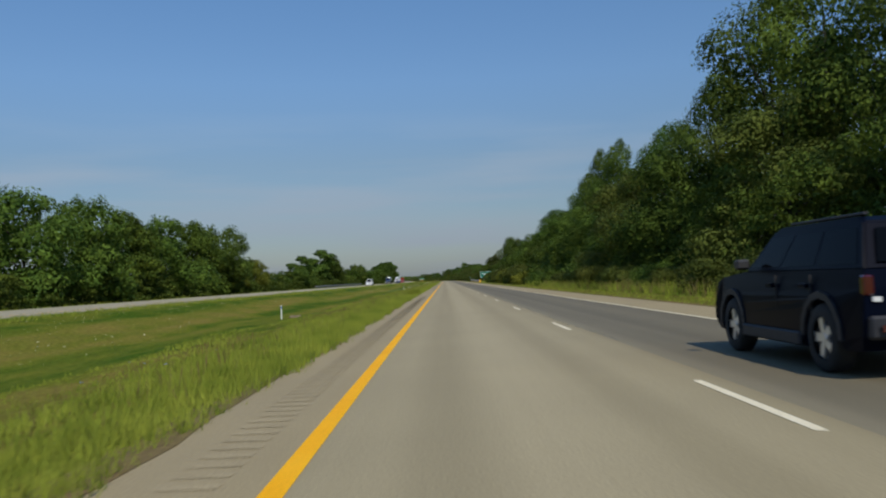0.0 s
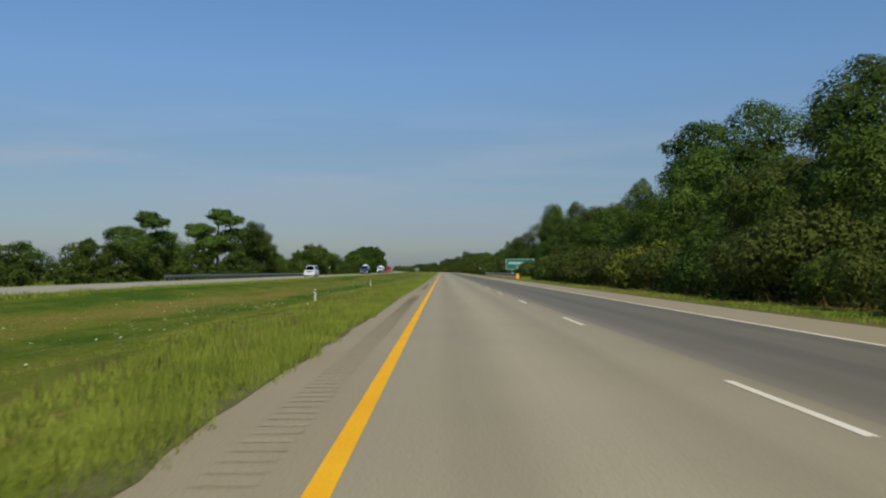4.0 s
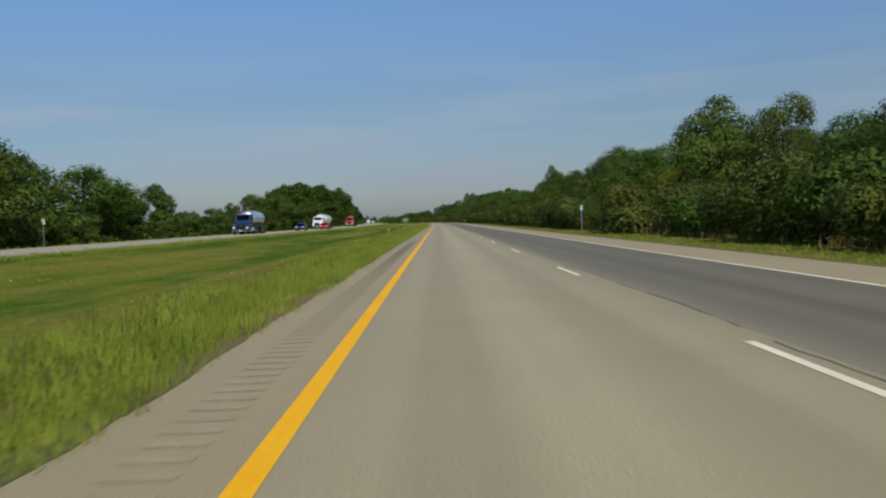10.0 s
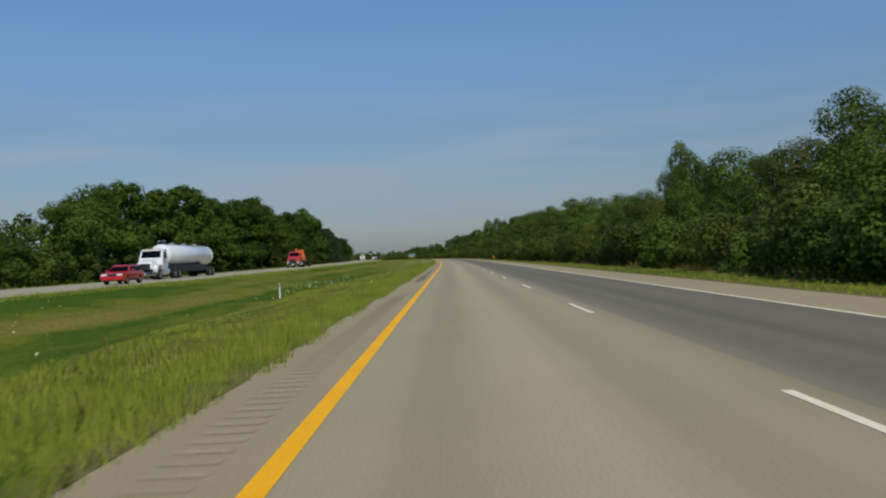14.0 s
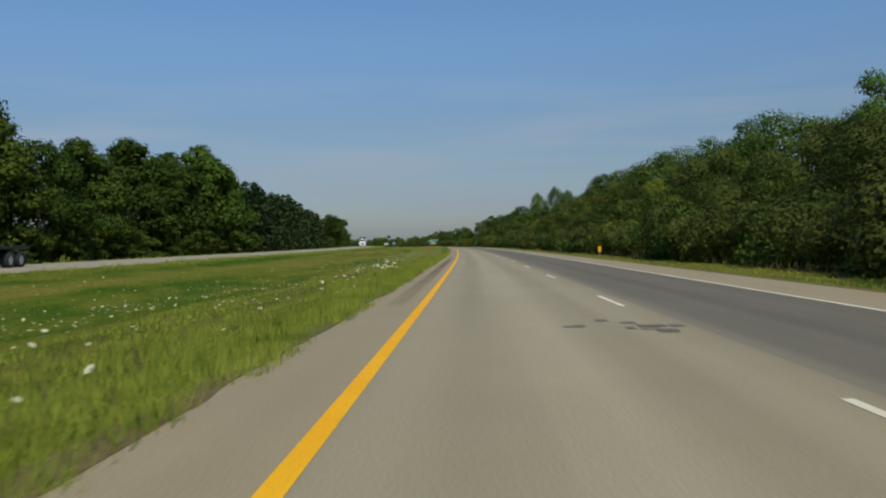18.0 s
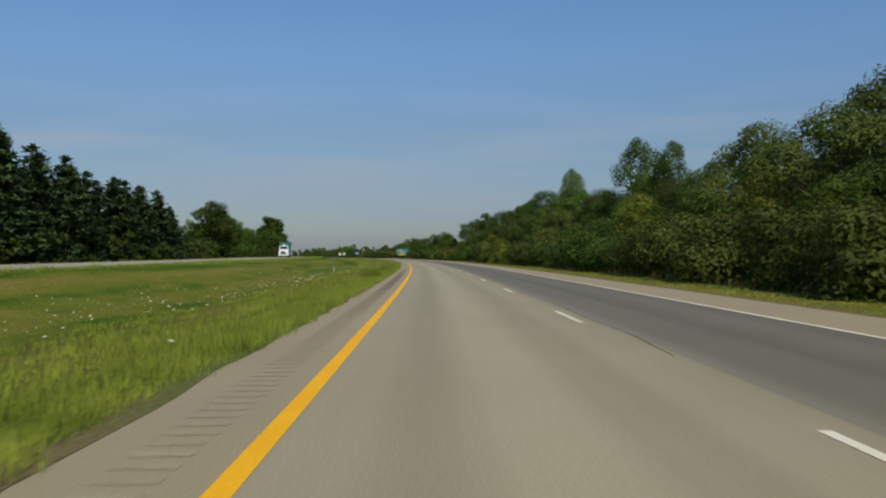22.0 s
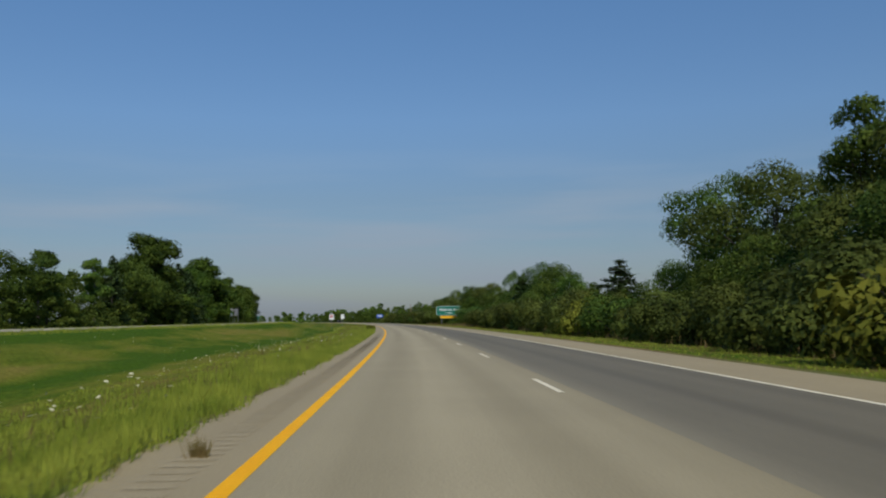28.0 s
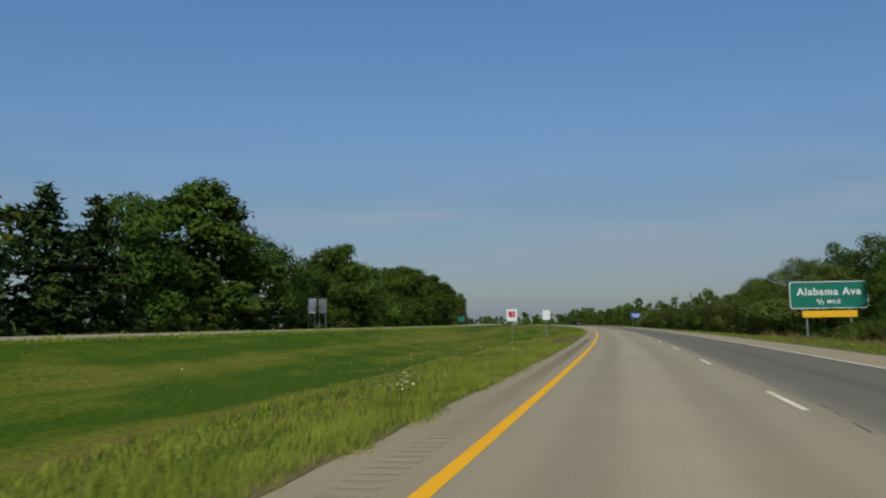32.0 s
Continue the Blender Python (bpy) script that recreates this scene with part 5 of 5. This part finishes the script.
# worn joint between the lanes
CRACK = material("open_joint", (0.1, 0.086, 0.06), 0.9, color2=(0.15, 0.128, 0.09), scale=1.5, grain=0.3)
for s0, s1 in ((20, 66), (150, 190), (228, 262), (296, 345), (376, 440), (520, 548), (600, 668), (690, 740), (800, 850), (915, 1010)):
    cs = np.arange(s0, s1, 0.5)
    cu = 3.98 + 0.05 * np.sin(cs * 0.9) + 0.06 * np.sin(cs * 0.31 + s0) + 0.012 * rng.normal(size=len(cs))
    cw = 0.006 + 0.012 * rng.random(len(cs)) ** 2
    v = []
    for i in range(len(cs) - 1):
        if rng.random() < 0.3:
            continue
        for a, b in ((i, -1), (i, 1), (i + 1, 1), (i + 1, -1)):
            x, y, _ = road(cs[a], cu[a] + b * cw[a])
            v.append((x, y, 0.004))
    part("joint_crack", mesh_from("joint_crack", v, 4, [CRACK]), None, road_ob, "thin dark crack along the lane joint")
v, f = [], 0
for k in range(3550):
    s = 2 + k * 0.305
    if int(s / 14) % 7 == 5:
        continue
    for a, b in ((s, -0.74), (s, -0.36), (s + 0.13, -0.36), (s + 0.13, -0.74)):
        x, y, _ = road(a, b)
        v.append((x, y, 0.004))
rum = part("rumble_strip", mesh_from("rumble_strip", v, 4, [RUMBLE]), None, road_ob, "row of shallow dark grooves")
tagged(rum, kind="stuff")
g = thing("weed", "dry brown weed growing from the shoulder joint", "weed")
rr = np.random.default_rng(9)
w = []
for k in range(120):
    a, l = rr.uniform(0, 6.28), rr.uniform(0.15, 0.42)
    b = np.array([rr.normal() * 0.08, rr.normal() * 0.08, 0])
    d = np.array([math.cos(a), math.sin(a), 0]) * l * rr.uniform(0.2, 0.8)
    w += [b + [0.012, 0, 0], b - [0.012, 0, 0], b + d + [0, 0, l]]
part("leaf_tuft", mesh_from("leaf_tuft", w, 3, [BLADE_DRY]), None, g)
g.matrix_world = at(872.1, -0.55, 0.0, 0, (0.45, 0.45, 0.5))


# ---------------------------------------------------------------- vehicles


def extruded(pts, half, taper=None, bevel=0.0):
    """A side outline (y, z) pulled across to both sides; taper(z) gives the half width at a height."""
    bm = bmesh.new()
    ways = taper or (lambda z: half)
    a = [bm.verts.new((-ways(z), y, z)) for y, z in pts]
    b = [bm.verts.new((ways(z), y, z)) for y, z in pts]
    n = len(pts)
    bm.faces.new(a)
    bm.faces.new(b[::-1])
    for i in range(n):
        bm.faces.new((a[i], b[i], b[(i + 1) % n], a[(i + 1) % n]))
    bmesh.ops.recalc_face_normals(bm, faces=bm.faces[:])
    if bevel:
        bmesh.ops.bevel(bm, geom=bm.edges[:], offset=bevel, segments=2, affect="EDGES", clamp_overlap=True)
    return bm


def arch(y, r, n=9, z=0.32):
    """Outline points of a wheel opening, from front to back."""
    return [(y + math.cos(radians(a)) * r, z + math.sin(radians(a)) * r) for a in np.linspace(0, 180, n)]


def wheel(parent, x, y, r, w, spokes=5, rim_mat=None):
    """A tyre with a rim, hub and spokes; the outer side looks away from the axle's middle."""
    o = 1 if x > 0 else -1
    bm = bmesh.new()
    prof = [(-w / 2, r * 0.62), (-w / 2, r * 0.93), (-w * 0.36, r), (w * 0.36, r), (w / 2, r * 0.93), (w / 2, r * 0.62)]
    n = 22
    rings = [[bm.verts.new((px, math.cos(k * 6.28318 / n) * pr, math.sin(k * 6.28318 / n) * pr)) for px, pr in prof] for k in range(n)]
    for k in range(n):
        for i in range(len(prof) - 1):
            bm.faces.new((rings[k][i], rings[k][i + 1], rings[(k + 1) % n][i + 1], rings[(k + 1) % n][i]))
    t = part("wheel", bm, RUBBER, parent, "black tyre", smooth=True)
    t.matrix_basis = pose(x, y, r)
    rim = tube((-o * w * 0.1, 0, 0), (o * w * 0.3, 0, 0), r * 0.63, r * 0.6, 22)
    part("rim_barrel", rim, PLASTIC, t)
    bm = bmesh.new()
    for k in range(spokes):
        a = k * 6.28318 / spokes
        c, s_ = math.cos(a), math.sin(a)
        q = []
        for rad, wd in ((r * 0.1, r * 0.1), (r * 0.6, r * 0.15)):
            for sd in (-1, 1):
                q.append((c * rad - s_ * wd * sd, s_ * rad + c * wd * sd))
        v0 = [bm.verts.new((o * w * 0.4, *q[i])) for i in (0, 1, 3, 2)]
        v1 = [bm.verts.new((o * w * 0.3, *q[i])) for i in (0, 1, 3, 2)]
        bm.faces.new(v0)
        for i in range(4):
            bm.faces.new((v0[i], v0[(i + 1) % 4], v1[(i + 1) % 4], v1[i]))
    tube((o * w * 0.28, 0, 0), (o * w * 0.43, 0, 0), r * 0.2, r * 0.16, 12, bm)
    bmesh.ops.recalc_face_normals(bm, faces=bm.faces[:])
    part("rim", bm, rim_mat or ALUMINIUM, t, "five-spoke alloy rim" if spokes == 5 else "polished rim")
    return t


def pane(pts, mat, parent, name="window", off=0.004):
    """A flat pane from corners (x, y, z) set slightly proud, with thickness."""
    bm = bmesh.new()
    p = [Vector(q) for q in pts]
    nrm = (p[1] - p[0]).cross(p[2] - p[0]).normalized()
    a = [bm.verts.new(q + nrm * off) for q in p]
    b = [bm.verts.new(q - nrm * 0.01) for q in p]
    bm.faces.new(a)
    bm.faces.new(b[::-1])
    for i in range(len(p)):
        bm.faces.new((a[i], b[i], b[(i + 1) % len(p)], a[(i + 1) % len(p)]))
    return part(name, bm, mat, parent)


def car(label, paint, L, W, H, belt, hood, cab, wheelbase, r, category="car", rack=False, cladding=None, arch_gap=0.07, snub=0.0):
    """A car, y forward. cab: y of rear base, rear top, front top, windscreen base."""
    g = thing("car", label, category)
    f, b, hw = L / 2 - snub, -L / 2, W / 2
    wy = (-wheelbase / 2 - 0.02, wheelbase / 2 - 0.02)
    outline = [(b + 0.05, belt), (b, belt - 0.2), (b - 0.02, 0.62), (b, 0.45), (b + 0.08, 0.3)]
    outline += [(wy[0] - r - arch_gap, 0.27)] + arch(wy[0], r + arch_gap, 9, r)[::-1] + [(wy[0] + r + arch_gap, 0.25), (wy[1] - r - arch_gap, 0.25)]
    outline += arch(wy[1], r + arch_gap, 9, r)[::-1] + [(wy[1] + r + arch_gap, 0.27), (f - 0.12, 0.3), (f, 0.45), (f, 0.68), (f - 0.08, hood - 0.1), (f - 0.3, hood - 0.03), (cab[3] + 0.02, hood + 0.05), (cab[3], belt)]
    part("body", extruded(outline, hw, lambda z: hw - max(0, z - 0.75) * 0.16 - max(0, 0.4 - z) * 0.3, 0.02), paint, g)
    tw = lambda z: hw - 0.07 - (z - belt) * 0.28
    roof = [(cab[0], belt - 0.01), (cab[1], H - 0.06), (cab[1] + 0.15, H), (cab[2] - 0.2, H), (cab[2], H - 0.05), (cab[3], belt - 0.01)]
    part("cabin", extruded(roof, hw, tw, 0.02), paint, g)
    n = 3 if (cab[2] - cab[0]) > 2.6 else 2
    z0, z1 = belt + 0.05, H - 0.12
    lean_r = lambda z: cab[0] + (cab[1] - cab[0]) * (z - belt) / (H - belt)
    lean_f = lambda z: cab[3] + (cab[2] - cab[3]) * (z - belt) / (H - belt)
    cuts = np.linspace(0, 1, n + 1)
    for sd in (-1, 1):
        for i in range(n):
            q = []
            for z, t in ((z0, cuts[i]), (z0, cuts[i + 1]), (z1, cuts[i + 1]), (z1, cuts[i])):
                lo, hi = lean_r(z) + 0.12, lean_f(z) - 0.12
                y = lo + (hi - lo) * t + (0.035 if t == cuts[i] else -0.035)
                q.append((sd * tw(z), y, z))
            pane(q if sd > 0 else q[::-1], GLASS, g)
        for i, y in enumerate((cab[3] - 1.05, cab[3] - 2.05)):
            if y > cab[0]:
                part("door_handle", box(sd * hw - 0.03, sd * hw + 0.02, y - 0.1, y + 0.1, belt - 0.2, belt - 0.15), paint if category == "car" else PLASTIC, g, bevel=0.008)
                part("door_gap", box(sd * (hw - 0.012) - 0.012, sd * (hw - 0.012) + 0.012, y - 0.16, y - 0.15, 0.4, belt - 0.05), PLASTIC, g)
        mirror = part("mirror", box(sd * (hw + 0.0), sd * (hw + 0.19), cab[3] - 0.4, cab[3] - 0.28, belt + 0.03, belt + 0.17), PLASTIC if cladding else paint, g, bevel=0.03)
        part("headlight", box(sd * (hw - 0.5), sd * (hw - 0.08), f - 0.12, f + 0.012, hood - 0.24, hood - 0.09), LENS_CLEAR, g, bevel=0.02)
        part("tail_light", box(sd * (hw - 0.13), sd * (hw - 0.015), b - 0.03, b + 0.06, belt - 0.27, belt - 0.06), LENS_RED, g, bevel=0.02)
        part("reverse_light", box(sd * (hw - 0.19), sd * (hw - 0.1), b - 0.034, b + 0.05, belt - 0.33, belt - 0.28), LENS_CLEAR, g)
        for y in wy:
            wheel(g, sd * (hw - 0.12), y, r, 0.24)
            if cladding:
                part("arch_trim", extruded([q for q in arch(y, r + 0.14, 9, r)] + [q for q in arch(y, r + 0.06, 9, r)[::-1]], 0.02, lambda z: 0.02), cladding, g).matrix_basis = Matrix.Translation((sd * (hw + 0.0), 0, 0))
        part("sill", box(sd * hw - 0.05, sd * hw + 0.02, wy[0] + r + 0.12, wy[1] - r - 0.12, 0.26, 0.42), cladding or PLASTIC, g, bevel=0.02)
        if rack:
            part("roof_rail", box(sd * (tw(H) - 0.06) - 0.025, sd * (tw(H) - 0.06) + 0.025, cab[1] + 0.1, cab[2] - 0.4, H + 0.01, H + 0.045), PLASTIC, g, bevel=0.01)
    zz0, zz1 = belt + 0.06, H - 0.14
    pane([(tw(zz0) - 0.12, lean_r(zz0), zz0), (-tw(zz0) + 0.12, lean_r(zz0), zz0), (-tw(zz1) + 0.1, lean_r(zz1), zz1), (tw(zz1) - 0.1, lean_r(zz1), zz1)][::-1], GLASS, g, "rear_window", 0.02)
    pane([(-tw(zz0) + 0.08, lean_f(zz0), zz0), (tw(zz0) - 0.08, lean_f(zz0), zz0), (tw(zz1) - 0.1, lean_f(zz1), zz1), (-tw(zz1) + 0.1, lean_f(zz1), zz1)][::-1], GLASS, g, "windscreen", 0.02)
    part("rear_bumper", box(-hw + 0.04, hw - 0.04, b - 0.08, b + 0.12, 0.42, 0.66), cladding or paint, g, bevel=0.03)
    part("front_bumper", box(-hw + 0.04, hw - 0.04, f - 0.12, f + 0.05, 0.36, 0.58), cladding or paint, g, bevel=0.03)
    part("grille", box(-hw + 0.55, hw - 0.55, f - 0.1, f + 0.02, hood - 0.26, hood - 0.1), PLASTIC, g, bevel=0.01)
    part("number_plate", box(-0.16, 0.16, b - 0.035, b - 0.02, 0.72, 0.87), SIGN_WHITE, g)
    return g


suv = car("dark navy blue sport utility vehicle on the asphalt lane", NAVY, 4.8, 1.88, 1.68, 1.13, 1.08, (-2.36, -2.12, 0.25, 1.0), 2.87, 0.38, "car", True, GREY_TRIM, snub=0.2)
part("exhaust", tube((0.55, -2.5, 0.3), (0.55, -2.2, 0.3), 0.035, 0.035, 10), CHROME, suv, "chrome exhaust tip")
part("tail_badge", box(-0.12, 0.12, -2.47, -2.44, 1.0, 1.05), CHROME, suv)
part("bumper_reflector", box(-0.8, -0.5, -2.53, -2.505, 0.5, 0.57), LENS_RED, suv)
suv.matrix_world = at(16.95, 6.12)

van = car("white delivery van in the oncoming lane", WHITE_PAINT, 5.6, 2.0, 2.15, 1.2, 1.15, (-2.78, -2.7, 1.1, 1.9), 3.5, 0.36, "van")
van.matrix_world = at(288.5, -24.0, float(far_lift(285)) + 0.03, 180)
rc = car("red hatchback in the oncoming lane", RED_PAINT, 4.3, 1.75, 1.45, 0.92, 0.88, (-2.05, -1.5, 0.2, 0.95), 2.6, 0.31, "car")
rc.matrix_world = at(500.0, -24.0, float(far_lift(500)) + 0.03, 180)
bc = car("blue saloon car in the oncoming lane", BLUE_PAINT, 4.6, 1.78, 1.45, 0.92, 0.88, (-1.9, -1.2, 0.2, 1.0), 2.7, 0.32, "car")
bc.matrix_world = at(468.0, -24.0, float(far_lift(468)) + 0.03, 180)
dc = car("dark saloon car standing on the asphalt lane", PLASTIC, 4.7, 1.8, 1.45, 0.92, 0.88, (-1.9, -1.2, 0.2, 1.0), 2.75, 0.32, "car")
dc.matrix_world = at(1290.0, 5.6)


def tractor(g, paint, sleeper=False, stacks=True, chrome_bumper=True):
    """A bonneted lorry cab, nose at y = 0, driving towards +y, frame running back."""
    part("bonnet", extruded([(-1.9, 1.0), (-1.9, 2.0), (-0.5, 1.82), (-0.08, 1.6), (0.0, 1.0)], 0.62, lambda z: 0.78 - max(0, z - 1.3) * 0.25, 0.05), paint, g)
    cab_back = -3.5 if not sleeper else -4.9
    part("cab", extruded([(cab_back, 1.0), (cab_back, 2.95), (-2.75, 2.98), (-2.3, 2.85), (-1.85, 2.0), (-1.75, 1.0)], 1.15, lambda z: 1.16 - max(0, z - 1.9) * 0.1, 0.05), paint, g)
    pane([(-0.95, -1.93, 2.1), (0.95, -1.93, 2.1), (0.9, -2.27, 2.74), (-0.9, -2.27, 2.74)][::-1], GLASS, g, "windscreen", 0.03)
    part("sun_visor", box(-0.95, 0.95, -2.35, -2.08, 2.78, 2.86), paint, g, bevel=0.02)
    for sd in (-1, 1):
        q = [(sd * 1.15, -3.1, 2.05), (sd * 1.15, -2.25, 2.05), (sd * 1.1, -2.5, 2.65), (sd * 1.1, -3.1, 2.65)]
        pane(q if sd > 0 else q[::-1], GLASS, g, "side_window", 0.02)
        part("fender", extruded([(-1.95, 0.95)] + [(-1.05 + math.cos(radians(a)) * 0.75, 0.62 + math.sin(radians(a)) * 0.72) for a in range(160, 19, -20)] + [(-0.2, 0.6), (-0.2, 0.85), (-0.45, 1.35), (-1.05, 1.52), (-1.7, 1.4)], 0.2, lambda z: 0.2, 0.01), paint, g).matrix_basis = Matrix.Translation((sd * 0.98, 0, 0))
        part("headlight", box(sd * 0.98 - 0.17, sd * 0.98 + 0.17, -0.3, -0.1, 0.85, 1.1), LENS_CLEAR, g, bevel=0.03)
        part("mirror", box(sd * 1.32 - 0.1, sd * 1.32 + 0.1, -2.05, -1.98, 2.0, 2.55), CHROME, g, bevel=0.02)
        part("mirror_arm", tube((sd * 1.1, -2.2, 2.6), (sd * 1.32, -2.02, 2.5), 0.02), PLASTIC, g)
        part("fuel_tank", tube((sd * 0.95, -3.6, 0.75), (sd * 0.95, -2.3, 0.75), 0.33, 0.33, 16), ALUMINIUM, g, "polished fuel tank")
        part("step", box(sd * 0.95 - 0.3, sd * 0.95 + 0.3, -2.25, -1.85, 0.45, 0.5), ALUMINIUM, g)
        if stacks:
            part("exhaust_stack", tube((sd * 1.05, cab_back - 0.15, 0.9), (sd * 1.05, cab_back - 0.15, 3.5), 0.075, 0.075, 12), CHROME, g)
        wheel(g, sd * 1.05, -1.05, 0.5, 0.3, 10)
    part("grille", box(-0.6, 0.6, -0.06, 0.03, 0.95, 1.55), CHROME, g, "chrome grille", bevel=0.02)
    for k in range(7):
        part("grille_slot", box(-0.44, 0.44, 0.03, 0.036, 1.0 + k * 0.075, 1.018 + k * 0.075), PLASTIC, g)
    part("bumper", box(-1.18, 1.18, -0.2, 0.12, 0.4, 0.75), CHROME if chrome_bumper else paint, g, bevel=0.04)
    part("number_plate", box(-0.16, 0.16, 0.121, 0.127, 0.5, 0.64), SIGN_WHITE, g)
    for x in (-0.6, -0.3, 0, 0.3, 0.6):
        part("roof_light", box(x - 0.06, x + 0.06, -2.6, -2.5, 2.97, 3.03), SIGN_YELLOW, g)
    return cab_back


def frame_rails(g, y0, y1, z=0.95):
    for sd in (-1, 1):
        part("frame_rail", box(sd * 0.43 - 0.06, sd * 0.43 + 0.06, y0, y1, z - 0.28, z), PLASTIC, g)


def axles(g, ys, r=0.5):
    for y in ys:
        for sd in (-1, 1):
            wheel(g, sd * 0.98, y, r, 0.52, 10)
        part("axle", tube((-0.9, y, r), (0.9, y, r), 0.09, 0.09, 8), PLASTIC, g)


def tank(g, y0, y1, zc, rx, rz, mat, label, ribs=5):
    """An oval tank with domed ends."""
    bm = bmesh.new()
    n = 26
    prof = [(y0, 0.02), (y0 + 0.04, 0.5), (y0 + 0.16, 0.86), (y0 + 0.35, 1.0), (y1 - 0.35, 1.0), (y1 - 0.16, 0.86), (y1 - 0.04, 0.5), (y1, 0.02)]
    rings = [[bm.verts.new((math.cos(k * 6.28318 / n) * rx * q, y, zc + math.sin(k * 6.28318 / n) * rz * q)) for k in range(n)] for y, q in prof]
    for i in range(len(prof) - 1):
        for k in range(n):
            bm.faces.new((rings[i][k], rings[i][(k + 1) % n], rings[i + 1][(k + 1) % n], rings[i + 1][k]))
    bmesh.ops.recalc_face_normals(bm, faces=bm.faces[:])
    t = part("tank", bm, mat, g, label, smooth=True)
    for k in range(ribs):
        y = y0 + 0.5 + (y1 - y0 - 1.0) * k / (ribs - 1)
        rb = part("seam", tube((0, y - 0.03, 0), (0, y + 0.03, 0), rx * 1.008, rx * 1.008, 26), mat, t)
        rb.matrix_basis = Matrix.LocRotScale((0, 0, zc), None, (1, 1, rz / rx))
    part("walkway", box(-0.3, 0.3, y0 + 0.6, y1 - 0.6, zc + rz, zc + rz + 0.05), ALUMINIUM, t)
    for k in range(3):
        y = y0 + (y1 - y0) * (k + 1) / 4
        part("hatch", tube((0, y, zc + rz + 0.05), (0, y, zc + rz + 0.2), 0.27, 0.27, 14), ALUMINIUM, t)
    return t


def ladder_rail(g, y, z):
    for sd in (-1, 1):
        part("guard_post", tube((sd * 0.35, y, z), (sd * 0.35, y, z + 0.35), 0.025), ALUMINIUM, g)
    part("guard_bar", tube((-0.35, y, z + 0.35), (0.35, y, z + 0.35), 0.025), ALUMINIUM, g)


# blue tank lorry
g = thing("tank_truck", "blue tank lorry with a polished tank, oncoming", "truck")
tractor(g, BLUE_PAINT, False)
frame_rails(g, -12.1, -0.4)
axles(g, (-4.9, -6.1, -9.6, -10.7, -11.8))
tank(g, -12.3, -3.9, 2.35, 1.2, 1.05, ALUMINIUM, "blue-grey polished oval tank", 2)
part("skirt", box(-1.22, 1.22, -12.0, -4.4, 1.15, 1.55), GREY_TRIM, g, "brown-grey lower skirt", bevel=0.02)
g.matrix_world = at(436.0, -27.8, float(far_lift(434)) + 0.03, 180)
# white tank lorry
g = thing("tank_truck", "white tank lorry with a long white tank, oncoming", "truck")
tractor(g, WHITE_PAINT, False, False)
frame_rails(g, -8.0, -0.4)
axles(g, (-5.6, -6.9, -18.0, -19.3))
tank(g, -20.0, -4.4, 2.35, 1.15, 1.1, WHITE_PAINT, "long white oval tank", 2)
part("tank_nose", tube((0, -4.62, 2.35), (0, -4.36, 2.35), 1.0, 0.72, 24), WHITE_PAINT, g, "white tank front", smooth=False)
ladder_rail(g, -5.2, 3.45)
# one solid dark box: the black frame plus the shadow below the tank
part("underframe", box(-1.08, 1.08, -17.2, -4.0, 0.66, 1.34), PLASTIC, g, "dark frame and the shadow under the tank, as one box", bevel=0.03)
part("valve_box", box(-1.0, 1.0, -11.6, -9.4, 0.7, 1.25), PLASTIC, g, bevel=0.03)
part("mudguard", box(-1.2, 1.2, -8.0, -7.85, 0.5, 1.3), PLASTIC, g)
part("landing_leg", box(-0.8, 0.8, -8.9, -8.7, 0.3, 1.2), GREY_TRIM, g)
g.matrix_world = at(515.2, -27.8, float(far_lift(517)) + 0.03, 180)
# red lorry with an orange machine
g = thing("flatbed_truck", "red lorry with flatbed and orange machine, oncoming", "truck")
tractor(g, RED_PAINT, False)
frame_rails(g, -15, -0.4)
axles(g, (-5.2, -6.5, -13.2, -14.4))
part("bed", box(-1.25, 1.25, -15.4, -4.3, 1.15, 1.32), GREY_TRIM, g, "dark flat bed", bevel=0.02)
mc = part("machine_body", extruded([(-9.8, 1.32), (-9.8, 2.4), (-8.6, 2.7), (-7.2, 2.6), (-6.2, 1.9), (-6.2, 1.32)], 0.95, lambda z: 0.95 - max(0, z - 2) * 0.2, 0.06), ORANGE_PAINT, g, "orange machine housing")
part("boom", tube((0.2, -8.2, 2.5), (0.2, -5.4, 3.5), 0.2, 0.15, 10), ORANGE_PAINT, mc)
part("boom_tip", tube((0.2, -5.4, 3.5), (0.2, -4.7, 2.2), 0.15, 0.12, 10), ORANGE_PAINT, mc)
part("machine_cab", box(-0.8, 0.1, -8.9, -7.5, 2.6, 3.4), ORANGE_PAINT, mc, bevel=0.05)
g.matrix_world = at(594.5, -27.8, float(far_lift(598)) + 0.03, 180)
# white lorry with a green container
g = thing("container_truck", "white lorry carrying a dark green container, oncoming", "truck")
tractor(g, WHITE_PAINT, False, True, False)
frame_rails(g, -9.6, -0.4)
axles(g, (-6.6, -7.9, -9.2))
ct = part("container", box(-1.22, 1.22, -10.0, -3.9, 1.25, 3.9), GREEN_PAINT, g, "dark green ribbed steel container", bevel=0.03)
for sd in (-1, 1):
    for k in range(9):
        y = -9.8 + k * 0.72
        part("rib", box(sd * 1.22 - 0.03, sd * 1.22 + 0.04, y - 0.06, y + 0.06, 1.35, 3.8), GREEN_PAINT, ct)
part("roof_fairing", box(-0.35, 0.35, -3.1, -2.7, 3.0, 3.3), WHITE_PAINT, g, bevel=0.05)
g.matrix_world = at(898.0, -27.8, float(far_lift(886)) + 0.03, 180)
